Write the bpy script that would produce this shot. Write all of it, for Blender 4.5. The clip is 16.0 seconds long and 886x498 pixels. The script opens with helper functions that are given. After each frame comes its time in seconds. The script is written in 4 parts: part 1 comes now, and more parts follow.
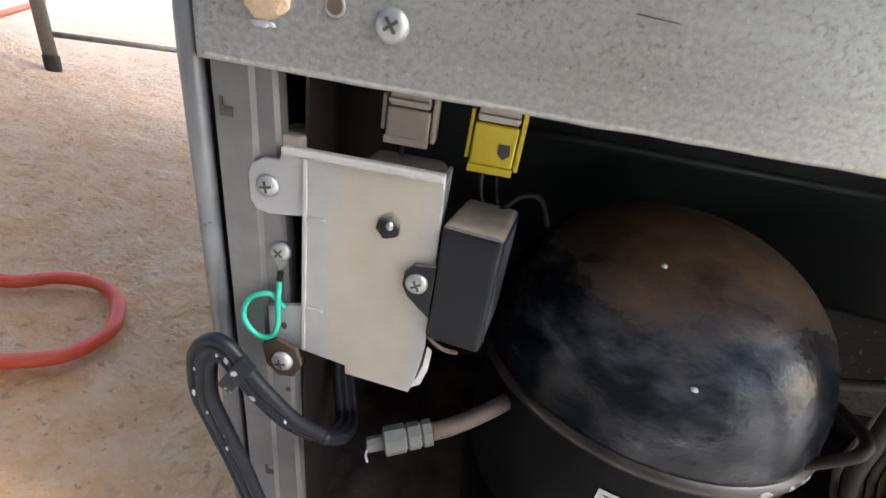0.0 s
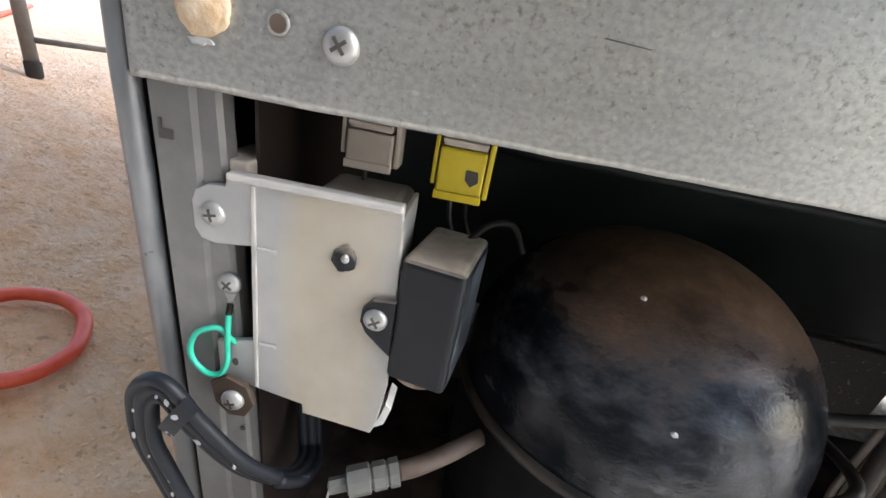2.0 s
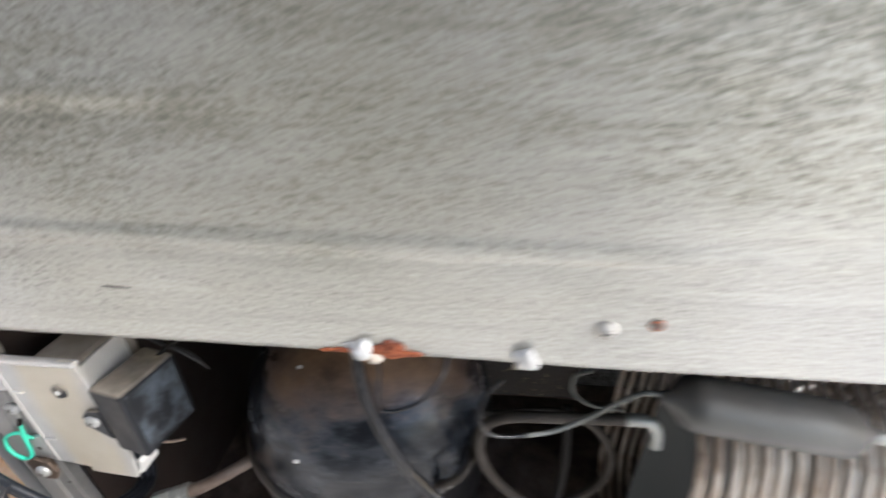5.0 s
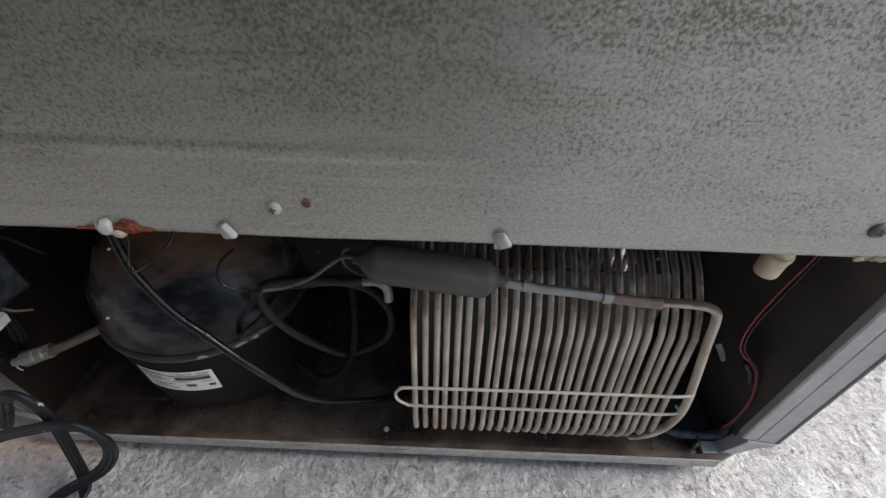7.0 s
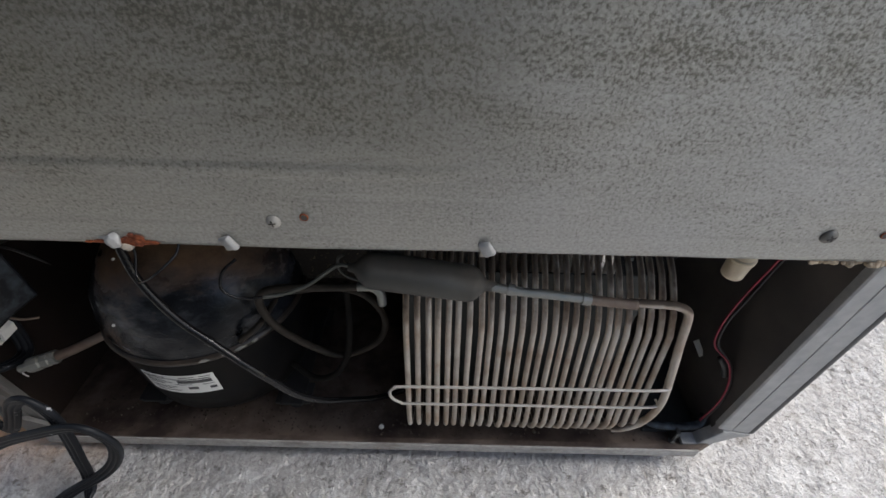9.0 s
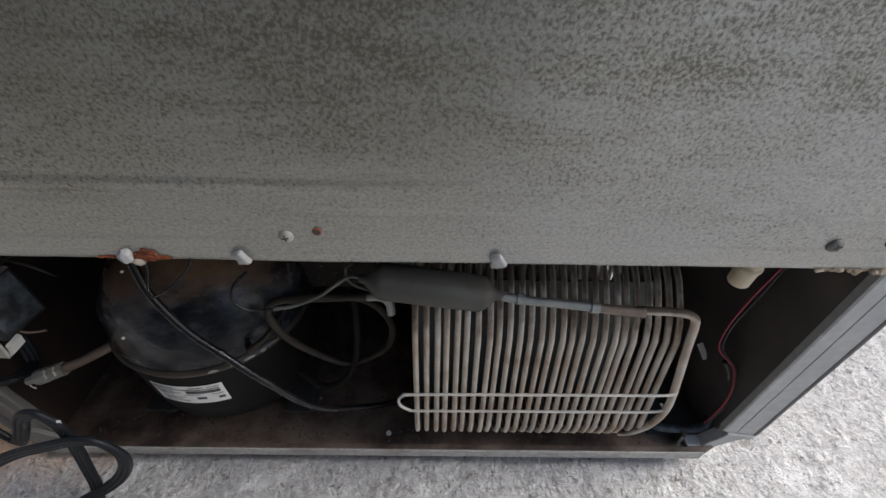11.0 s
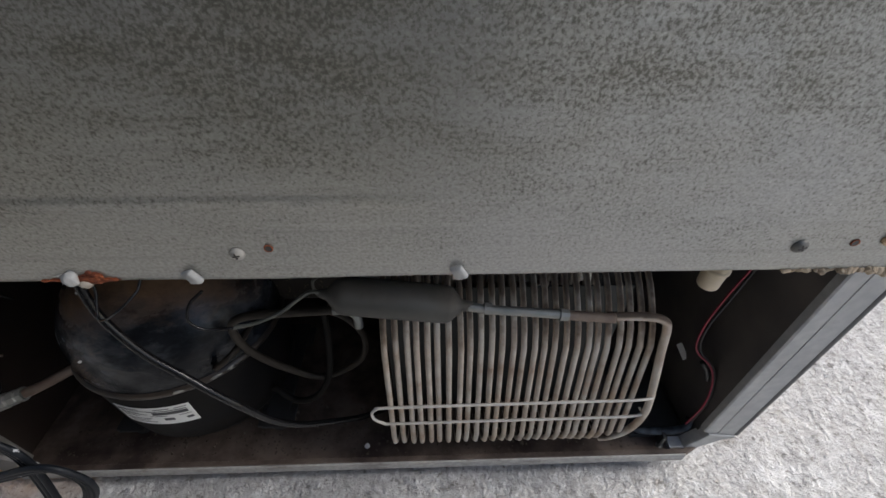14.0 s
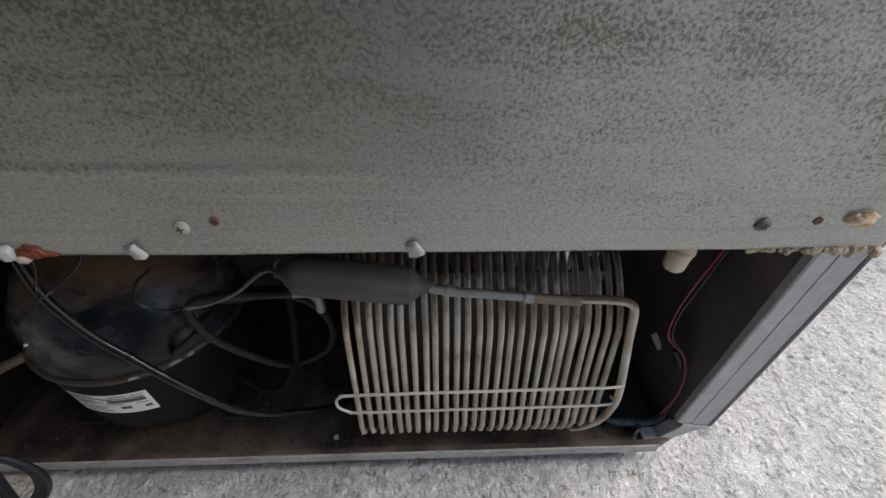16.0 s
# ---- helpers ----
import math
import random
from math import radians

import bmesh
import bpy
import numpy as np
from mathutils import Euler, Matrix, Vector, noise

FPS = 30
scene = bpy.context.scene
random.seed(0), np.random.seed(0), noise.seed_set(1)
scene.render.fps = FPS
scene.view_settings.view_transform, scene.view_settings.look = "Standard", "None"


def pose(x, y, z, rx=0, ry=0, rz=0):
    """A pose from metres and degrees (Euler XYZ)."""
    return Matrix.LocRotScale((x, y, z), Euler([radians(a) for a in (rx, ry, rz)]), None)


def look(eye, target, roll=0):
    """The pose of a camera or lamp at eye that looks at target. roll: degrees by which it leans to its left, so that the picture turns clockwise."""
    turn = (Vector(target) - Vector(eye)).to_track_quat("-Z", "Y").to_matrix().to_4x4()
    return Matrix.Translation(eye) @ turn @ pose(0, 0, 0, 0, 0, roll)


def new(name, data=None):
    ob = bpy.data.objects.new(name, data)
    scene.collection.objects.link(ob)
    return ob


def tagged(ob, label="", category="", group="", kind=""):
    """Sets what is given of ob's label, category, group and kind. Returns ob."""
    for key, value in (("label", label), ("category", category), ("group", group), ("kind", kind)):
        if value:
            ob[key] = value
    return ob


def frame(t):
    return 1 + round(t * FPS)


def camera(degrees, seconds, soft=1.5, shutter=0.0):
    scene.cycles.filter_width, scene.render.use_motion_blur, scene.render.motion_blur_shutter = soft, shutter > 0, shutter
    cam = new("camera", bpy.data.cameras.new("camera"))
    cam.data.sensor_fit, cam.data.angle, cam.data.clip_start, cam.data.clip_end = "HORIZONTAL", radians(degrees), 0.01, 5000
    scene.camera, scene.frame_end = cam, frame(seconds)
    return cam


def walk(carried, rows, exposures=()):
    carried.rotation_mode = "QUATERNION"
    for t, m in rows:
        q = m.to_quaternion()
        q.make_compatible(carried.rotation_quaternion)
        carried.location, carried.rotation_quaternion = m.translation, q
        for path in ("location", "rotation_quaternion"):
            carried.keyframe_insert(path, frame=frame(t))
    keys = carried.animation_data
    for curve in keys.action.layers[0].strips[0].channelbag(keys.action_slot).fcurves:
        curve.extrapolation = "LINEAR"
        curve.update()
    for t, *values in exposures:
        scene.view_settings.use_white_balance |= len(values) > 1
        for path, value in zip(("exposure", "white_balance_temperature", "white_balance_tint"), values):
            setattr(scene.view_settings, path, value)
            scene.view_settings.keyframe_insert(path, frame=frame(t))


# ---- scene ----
cam = camera(92.8, 16.0, shutter=0.3)
PATH = [
    (0, (0.0977, -0.1261, 0.2942), (0.0106, 1.6765, -0.5678), 9.75),
    (0.5, (0.1013, -0.1225, 0.2944), (0.0248, 1.6842, -0.5599), 9.90),
    (1, (0.1020, -0.1179, 0.2974), (0.0333, 1.6936, -0.5475), 10.06),
    (1.5, (0.1033, -0.1153, 0.2983), (0.0379, 1.7028, -0.5325), 10.31),
    (2, (0.1056, -0.1122, 0.2985), (0.0432, 1.7115, -0.5201), 10.57),
    (2.5, (0.1100, -0.1126, 0.2963), (0.0531, 1.7143, -0.5156), 10.82),
    (3, (0.1297, -0.1182, 0.3061), (0.0788, 1.7107, -0.5018), 10.21),
    (3.5, (0.1537, -0.1141, 0.3132), (0.0909, 1.7078, -0.5094), 7.18),
    (4, (0.1587, -0.1238, 0.3301), (0.0570, 1.6845, -0.5182), 4.73),
    (4.5, (0.1676, -0.1238, 0.3428), (0.0279, 1.6655, -0.5398), 1.94),
    (4.6, (0.1738, -0.1239, 0.3513), (0.0334, 1.6462, -0.5690), 1.94),
    (5, (0.2818, -0.1314, 0.4067), (0.1242, 1.6031, -0.5765), -0.12),
    (5.2, (0.3445, -0.1604, 0.4315), (0.2062, 1.5434, -0.6068), -1.05),
    (7.3, (0.4259, -0.1800, 0.4343), (0.4174, 1.3028, -0.9078), 1.74),
    (7.5, (0.4238, -0.1830, 0.4373), (0.4197, 1.2981, -0.9068), 1.64),
    (8, (0.4206, -0.1962, 0.4350), (0.4224, 1.2855, -0.9083), 1.78),
    (8.5, (0.4220, -0.1931, 0.4398), (0.4280, 1.2910, -0.9009), 1.99),
    (9, (0.4279, -0.1866, 0.4497), (0.4394, 1.2991, -0.8891), 1.77),
    (9.2, (0.4305, -0.1844, 0.4490), (0.4452, 1.2981, -0.8933), 1.74),
    (11.5, (0.4175, -0.1825, 0.4576), (0.4496, 1.3012, -0.8831), 1.62),
    (12, (0.4287, -0.1816, 0.4479), (0.4699, 1.3045, -0.8899), 1.56),
    (12.5, (0.4320, -0.1810, 0.4579), (0.4781, 1.3046, -0.8805), 0.95),
    (13, (0.4358, -0.1821, 0.4596), (0.4869, 1.3041, -0.8778), 0.68),
    (13.5, (0.4363, -0.1796, 0.4591), (0.4937, 1.3072, -0.8772), 0.72),
    (14, (0.4392, -0.1735, 0.4568), (0.4958, 1.3113, -0.8819), 0.63),
    (14.5, (0.4401, -0.1676, 0.4501), (0.5018, 1.3195, -0.8859), 0.57),
    (15, (0.4450, -0.1675, 0.4420), (0.5179, 1.3194, -0.8935), 0.93),
    (15.5, (0.4534, -0.1736, 0.4400), (0.5343, 1.3134, -0.8950), 1.51),
    (16, (0.4603, -0.1779, 0.4415), (0.5481, 1.3106, -0.8914), 1.76),
]
walk(cam, [(t, look(eye, target, roll)) for t, eye, target, roll in PATH],
     [(0, 2.22), (3.0, 2.3), (3.5, 2.75), (4.0, 2.45), (4.5, 2.42), (5.2, 2.5), (7.3, 0.475), (9.2, 0.485), (11.3, 0.54), (12.5, 0.515), (13.5, 0.465), (14.5, 0.395), (15.0, 0.48), (15.5, 0.53), (16, 0.41)])

# ---- light ----
world = bpy.data.worlds.new("sky")
world.use_nodes = True
scene.world = world
wn = world.node_tree
sky = wn.nodes.new("ShaderNodeTexSky")
sky.sky_type, sky.sun_disc = "NISHITA", False
sky.sun_elevation, sky.sun_rotation = radians(38), radians(78)
sky.air_density, sky.dust_density = 1.0, 3.0
wn.links.new(sky.outputs[0], wn.nodes["Background"].inputs[0])
wn.nodes["Background"].inputs[1].default_value = 0.15
sun_data = bpy.data.lights.new("sun", "SUN")
sun_data.energy, sun_data.angle, sun_data.color = 4.0, radians(35), (1.0, 0.992, 0.985)
sun = new("sun", sun_data)
sun.matrix_world = look((4, 0.75, 3.0), (0.5, 0, 0.2))


# ---- materials ----
class Mat:
    """A node material with a few shortcuts."""

    def __init__(self, name):
        self.m = bpy.data.materials.new(name)
        self.m.use_nodes = True
        self.t = self.m.node_tree
        self.b = self.t.nodes["Principled BSDF"]
        self.co = self.t.nodes.new("ShaderNodeNewGeometry").outputs["Position"]

    def put(self, key, v):
        if hasattr(v, "is_linked"):
            self.t.links.new(v, self.b.inputs[key])
        else:
            self.b.inputs[key].default_value = v
        return self

    def noise(self, scale, detail=4.0, rough=0.55, stretch=(1, 1, 1), kind="ShaderNodeTexNoise"):
        mp = self.t.nodes.new("ShaderNodeMapping")
        mp.inputs["Scale"].default_value = stretch
        self.t.links.new(self.co, mp.inputs["Vector"])
        n = self.t.nodes.new(kind)
        n.inputs["Scale"].default_value = scale
        if kind == "ShaderNodeTexNoise":
            n.inputs["Detail"].default_value, n.inputs["Roughness"].default_value = detail, rough
        self.t.links.new(mp.outputs[0], n.inputs["Vector"])
        return n.outputs[0]

    def ramp(self, fac, lo, hi, a=0.0, b=1.0):
        r = self.t.nodes.new("ShaderNodeMapRange")
        r.inputs[1].default_value, r.inputs[2].default_value = lo, hi
        r.inputs[3].default_value, r.inputs[4].default_value = a, b
        self.t.links.new(fac, r.inputs[0])
        return r.outputs[0]

    def mix(self, fac, a, b, mode="MIX"):
        n = self.t.nodes.new("ShaderNodeMix")
        n.data_type, n.blend_type = "RGBA", mode
        for key, v in ((0, fac), (6, a), (7, b)):
            if hasattr(v, "is_linked"):
                self.t.links.new(v, n.inputs[key])
            else:
                n.inputs[key].default_value = (*v, 1) if isinstance(v, tuple) else v
        return n.outputs[2]

    def math(self, op, a, b):
        n = self.t.nodes.new("ShaderNodeMath")
        n.operation = op
        for i, v in enumerate((a, b)):
            if hasattr(v, "is_linked"):
                self.t.links.new(v, n.inputs[i])
            else:
                n.inputs[i].default_value = v
        return n.outputs[0]

    def axis(self, i):
        n = self.t.nodes.new("ShaderNodeSeparateXYZ")
        self.t.links.new(self.co, n.inputs[0])
        return n.outputs[i]

    def up(self):
        g = self.t.nodes.new("ShaderNodeNewGeometry")
        n = self.t.nodes.new("ShaderNodeSeparateXYZ")
        self.t.links.new(g.outputs["Normal"], n.inputs[0])
        return n.outputs[2]

    def bump(self, height, strength, dist):
        n = self.t.nodes.new("ShaderNodeBump")
        n.inputs["Strength"].default_value, n.inputs["Distance"].default_value = strength, dist
        self.t.links.new(height, n.inputs["Height"])
        self.t.links.new(n.outputs[0], self.b.inputs["Normal"])
        return self


def simple(name, a, b, scale, rough=0.5, metal=0.0, bump=0.3, dist=0.0004, lo=0.35, hi=0.65, spec=0.5):
    m = Mat(name)
    n = m.noise(scale)
    big = m.noise(scale * 0.13, 3)
    col = m.mix(m.ramp(n, lo, hi), a, b)
    m.put("Base Color", m.mix(m.ramp(big, 0.3, 0.7, 0.0, 0.35), col, tuple(c * 0.6 for c in a)))
    m.put("Roughness", m.ramp(n, 0.2, 0.8, max(rough - 0.12, 0.05), min(rough + 0.12, 1)))
    m.put("Metallic", metal).put("Specular IOR Level", spec)
    m.bump(n, bump, dist)
    return m


def dusty(name, a, b, dust, rough, scale=60.0, lo=0.25, hi=0.85, metal=0.0, most=0.9):
    """Paint or plastic with dust settled on what faces up, broken by smears."""
    m = Mat(name)
    n = m.noise(scale, 5, 0.6)
    big = m.noise(scale * 0.3, 4, 0.6)
    col = m.mix(m.ramp(big, 0.35, 0.65), a, b)
    fac = m.ramp(m.math("ADD", m.up(), m.ramp(big, 0.3, 0.7, -0.3, 0.3)), lo, hi, 0.0, most)
    m.put("Base Color", m.mix(fac, col, m.mix(m.ramp(n, 0.3, 0.7), dust, tuple(c * 0.6 for c in dust))))
    m.put("Roughness", m.math("MAXIMUM", m.ramp(fac, 0, 0.6, rough, 0.85), m.ramp(big, 0.4, 0.7, rough, rough + 0.2)))
    m.put("Metallic", metal)
    m.bump(n, 0.25, 0.0006)
    return m


# galvanised sheet: smooth grey with dark flecks, thicker higher up, drawn sideways; faint streaks and stains
galv = Mat("galvanised_sheet")
fleck = galv.noise(620, 4, 0.65, (0.85, 1, 0.85))
fleck2 = galv.noise(620, 2, 0.5, (0.8, 1, 1))
clump = galv.noise(24, 4, 0.65, (0.5, 1, 1.4))
cloud = galv.noise(7, 4, 0.6)
drawn = galv.noise(75, 4, 0.6, (0.05, 1, 1.5))
high = galv.ramp(galv.math("ADD", galv.axis(2), galv.ramp(cloud, 0.3, 0.7, -0.03, 0.03)), 0.285, 0.42)
col = galv.mix(galv.ramp(fleck2, 0.36, 0.64), (0.305, 0.304, 0.290), (0.415, 0.415, 0.398))
col = galv.mix(galv.ramp(cloud, 0.35, 0.7, 0.0, 0.35), col, (0.46, 0.468, 0.462))
col = galv.mix(galv.ramp(drawn, 0.54, 0.72, 0.0, 0.35), col, (0.22, 0.222, 0.208))
col = galv.mix(galv.ramp(drawn, 0.42, 0.30, 0.0, 0.25), col, (0.55, 0.55, 0.53))
value = galv.math("ADD", fleck, galv.ramp(clump, 0.3, 0.7, -0.07, 0.07))
value = galv.math("ADD", value, galv.ramp(high, 0, 1, -0.095, 0.04))
col = galv.mix(galv.ramp(value, 0.48, 0.65, 0.0, 0.8), col, (0.130, 0.127, 0.112))
pale = galv.noise(410, 2, 0.5, (0.9, 1, 1))
col = galv.mix(galv.ramp(pale, 0.66, 0.72, 0.0, 0.4), col, (0.62, 0.62, 0.60))
olive = galv.noise(2.6, 3, 0.5, (1, 1, 1.3))
col = galv.mix(galv.ramp(olive, 0.42, 0.62, 0.0, 0.6), col, (0.90, 0.87, 0.75), "MULTIPLY")
grime = galv.math("MULTIPLY", galv.ramp(clump, 0.36, 0.62, 0.15, 0.8), galv.ramp(high, 0, 1, 0.1, 1.0))
col = galv.mix(grime, col, (0.80, 0.77, 0.69), "MULTIPLY")
galv.put("Base Color", col).put("Metallic", 0.5).put("Specular IOR Level", 0.35)
galv.put("Roughness", galv.ramp(value, 0.45, 0.62, 0.36, 0.58)).bump(fleck2, 0.10, 0.0003)

# rough concrete: pale paste, grit, pits, brown earth trodden in round the left of the fridge
conc = Mat("rough_concrete")
grit = conc.noise(160, 6, 0.65)
lump = conc.noise(26, 5, 0.6)
wide = conc.noise(3.2, 4, 0.6)
col = conc.mix(conc.ramp(grit, 0.3, 0.68), (0.36, 0.345, 0.335), (0.66, 0.655, 0.645))
col = conc.mix(conc.ramp(lump, 0.56, 0.66, 0, 0.6), col, (0.74, 0.735, 0.725))
col = conc.mix(conc.ramp(lump, 0.40, 0.33, 0, 0.5), col, (0.24, 0.21, 0.18))
earth = conc.math("MULTIPLY", conc.ramp(conc.axis(1), -0.09, 0.01), conc.math("MULTIPLY", conc.ramp(conc.math("ADD", conc.axis(0), conc.ramp(wide, 0.3, 0.7, -0.12, 0.12)), -0.02, 0.1, 1.0, 0.0),
                  conc.ramp(conc.math("ADD", conc.axis(1), conc.ramp(wide, 0.3, 0.7, -0.16, 0.16)), 0.22, 0.75, 1.0, 0.55)))
# brown earth, paler than soil is, to brighten the weakly lit left ground
earthy = conc.mix(conc.ramp(lump, 0.35, 0.68), (0.78, 0.42, 0.185), (0.88, 0.56, 0.31))
earthy = conc.mix(conc.ramp(grit, 0.4, 0.75, 0.0, 0.5), earthy, (0.84, 0.58, 0.37))
earthy = conc.mix(conc.ramp(lump, 0.58, 0.68, 0.0, 0.4), earthy, (0.78, 0.55, 0.34))
clod = conc.noise(48, 4, 0.6)
earthy = conc.mix(conc.ramp(clod, 0.58, 0.68, 0.0, 0.3), earthy, (0.40, 0.20, 0.09))
pit = conc.noise(125, 3, 0.6, (0.8, 1, 1))
earthy = conc.mix(conc.ramp(pit, 0.37, 0.33, 0.0, 0.5), earthy, (0.34, 0.19, 0.10))
col = conc.mix(conc.ramp(pit, 0.39, 0.33, 0.0, 0.75), col, (0.20, 0.185, 0.17))
col = conc.mix(conc.math("MULTIPLY", earth, 0.95), col, earthy)
conc.put("Base Color", col).put("Roughness", 0.92).put("Specular IOR Level", 0.2)
mid_grit = conc.noise(75, 5, 0.6)
conc.bump(conc.math("ADD", conc.math("MULTIPLY", grit, 0.95), conc.math("ADD", mid_grit, conc.math("MULTIPLY", lump, 0.4))), 1.0, 0.007)

grey_paint = simple("grey_painted_steel", (0.155, 0.152, 0.145), (0.205, 0.200, 0.190), 90, 0.42, 0.2, 0.1, 0.0002)
pale_paint = simple("pale_grey_painted_steel", (0.36, 0.365, 0.36), (0.45, 0.452, 0.44), 120, 0.5, 0.1, 0.1, 0.0002)
side_paint = simple("silver_grey_side_paint", (0.17, 0.175, 0.18), (0.22, 0.225, 0.23), 70, 0.35, 0.4, 0.05, 0.0002)
comp_black = Mat("black_enamel_with_brown_dust")
fine = comp_black.noise(85, 6, 0.7)
smear = comp_black.noise(13, 5, 0.6, (1, 1, 1.7))
swirl = comp_black.noise(30, 5, 0.65, (0.7, 1, 1.5))
enamel = comp_black.mix(comp_black.ramp(smear, 0.38, 0.62), (0.004, 0.005, 0.007), (0.010, 0.012, 0.016))
tilted = comp_black.math("ADD", comp_black.up(), comp_black.ramp(smear, 0.3, 0.7, -0.30, 0.30))
tilted = comp_black.math("ADD", tilted, comp_black.ramp(swirl, 0.3, 0.7, -0.16, 0.16))
settled = comp_black.ramp(tilted, 0.48, 1.0, 0.0, 0.92)
rusty = comp_black.mix(comp_black.ramp(fine, 0.3, 0.7), (0.110, 0.058, 0.028), (0.225, 0.130, 0.068))
# grey-blue band at mid height: thin dust with the sky's sheen painted in
dust_sheen = comp_black.math("MULTIPLY", comp_black.ramp(tilted, 0.22, 0.50), comp_black.ramp(swirl, 0.40, 0.58, 0.15, 1.0))
enamel = comp_black.mix(comp_black.math("MULTIPLY", dust_sheen, 0.8), enamel, (0.070, 0.077, 0.088))
scuff = comp_black.noise(42, 6, 0.75, (1, 1, 2.6))
scuff = comp_black.math("MULTIPLY", comp_black.ramp(scuff, 0.60, 0.68), comp_black.ramp(comp_black.axis(2), 0.185, 0.155))
enamel = comp_black.mix(comp_black.math("MULTIPLY", scuff, 0.3), enamel, (0.22, 0.215, 0.205))
comp_black.put("Base Color", comp_black.mix(settled, enamel, rusty))
comp_black.put("Roughness", comp_black.math("MAXIMUM", comp_black.ramp(settled, 0, 0.9, 0.14, 0.62), comp_black.ramp(swirl, 0.36, 0.66, 0.13, 0.30)))
comp_black.put("Specular IOR Level", comp_black.ramp(smear, 0.38, 0.60, 0.08, 0.42))
comp_black.bump(comp_black.math("ADD", comp_black.math("MULTIPLY", fine, 0.45), swirl), 0.35, 0.003)
# lower shell's copy of the enamel, gloss cut to put its shade in
shell_black = simple("shaded_black_enamel", (0.006, 0.006, 0.007), (0.013, 0.012, 0.011), 40, 0.5, 0, 0.2, 0.0006, spec=0.07)
black_plastic = dusty("black_plastic_with_dust", (0.008, 0.009, 0.011), (0.015, 0.016, 0.019), (0.30, 0.26, 0.21), 0.38, 120, 0.35, 0.95).put("Specular IOR Level", 0.22)
dark_liner = simple("dark_liner", (0.014, 0.018, 0.018), (0.030, 0.036, 0.034), 40, 0.5, 0.0, 0.2, 0.0005)
brown_liner = simple("brown_stained_steel", (0.05, 0.032, 0.02), (0.085, 0.052, 0.032), 40, 0.7, 0.0, 0.3, 0.0006)
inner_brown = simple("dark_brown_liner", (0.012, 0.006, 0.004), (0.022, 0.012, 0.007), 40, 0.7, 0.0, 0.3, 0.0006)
board_mat = simple("yellowed_board", (0.66, 0.53, 0.33), (0.76, 0.64, 0.44), 60, 0.7)
brown_dust = simple("brown_dusty_plastic", (0.27, 0.225, 0.18), (0.40, 0.35, 0.29), 70, 0.8)
tray_mat = dusty("dirty_tray_steel", (0.13, 0.098, 0.078), (0.024, 0.011, 0.007), (0.04, 0.028, 0.023), 0.6, 75, 0.9, 1.3, 0.0, 0.5)
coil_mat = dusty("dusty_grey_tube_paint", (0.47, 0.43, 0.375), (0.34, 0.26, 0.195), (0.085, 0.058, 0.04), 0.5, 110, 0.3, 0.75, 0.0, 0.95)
# black plastic with scuffs and a bluish reflection put into its colour
sheen_plastic = simple("black_plastic_scuffs_and_sheen", (0.010, 0.011, 0.013), (0.085, 0.105, 0.125), 75, 0.5, 0, 0.2, 0.0004, 0.42, 0.72, 0.35)
wire_mat = simple("pale_wire", (0.54, 0.51, 0.46), (0.64, 0.6, 0.55), 80, 0.55, 0.1)
drier_mat = dusty("tarnished_copper_drier", (0.062, 0.062, 0.057), (0.045, 0.042, 0.038), (0.13, 0.114, 0.094), 0.5, 60, 0.3, 1.0, 0.3)
tube_pale = simple("dull_bare_tube", (0.24, 0.25, 0.235), (0.34, 0.33, 0.3), 70, 0.45, 0.5)
tube_dull = simple("tarnished_thin_tube", (0.075, 0.08, 0.072), (0.14, 0.14, 0.125), 70, 0.45, 0.4)
tube_brown = simple("brown_bare_tube", (0.15, 0.105, 0.08), (0.24, 0.185, 0.145), 70, 0.55, 0.3)
tube_dark = simple("dark_insulated_tube", (0.008, 0.007, 0.006), (0.017, 0.015, 0.013), 60, 0.6, spec=0.12)
loop_mat = simple("dusty_dark_tube", (0.022, 0.018, 0.014), (0.055, 0.045, 0.036), 60, 0.6, spec=0.2)
cable_mat = simple("black_rubber_cable", (0.006, 0.006, 0.007), (0.011, 0.011, 0.012), 60, 0.13, 0, 0.05, spec=0.28)
cord_mat = Mat("black_flat_cord")
spots = cord_mat.noise(210, 2, 0.4)
cord_mat.put("Base Color", cord_mat.mix(cord_mat.ramp(spots, 0.72, 0.76), (0.010, 0.012, 0.016), (0.42, 0.43, 0.45)))
cord_mat.put("Specular IOR Level", 0.25).put("Roughness", 0.5).bump(cord_mat.noise(90), 0.15, 0.0004)
cover_mat = Mat("milky_translucent_plastic")
smear = cover_mat.noise(55, 5, 0.6)
wash = cover_mat.noise(18, 3, 0.5)
aged = cover_mat.math("ADD", cover_mat.axis(0), cover_mat.ramp(wash, 0.3, 0.7, -0.004, 0.004))
aged = cover_mat.math("MULTIPLY", cover_mat.ramp(aged, 0.048, 0.057), cover_mat.ramp(aged, 0.090, 0.080))
milk = cover_mat.mix(cover_mat.ramp(smear, 0.35, 0.65), (0.52, 0.515, 0.50), (0.62, 0.615, 0.60))
cover_mat.put("Base Color", cover_mat.mix(aged, milk, cover_mat.mix(cover_mat.ramp(smear, 0.35, 0.65), (0.60, 0.535, 0.415), (0.67, 0.61, 0.50))))
cover_mat.put("Roughness", cover_mat.ramp(smear, 0.3, 0.7, 0.35, 0.55)).put("Subsurface Weight", 0.0).put("Subsurface Radius", (0.004, 0.003, 0.002))
cover_mat.put("Transmission Weight", 0.38).bump(smear, 0.08, 0.0003)
rib_mat = simple("milky_plastic_edge", (0.47, 0.455, 0.425), (0.55, 0.535, 0.50), 90, 0.45)
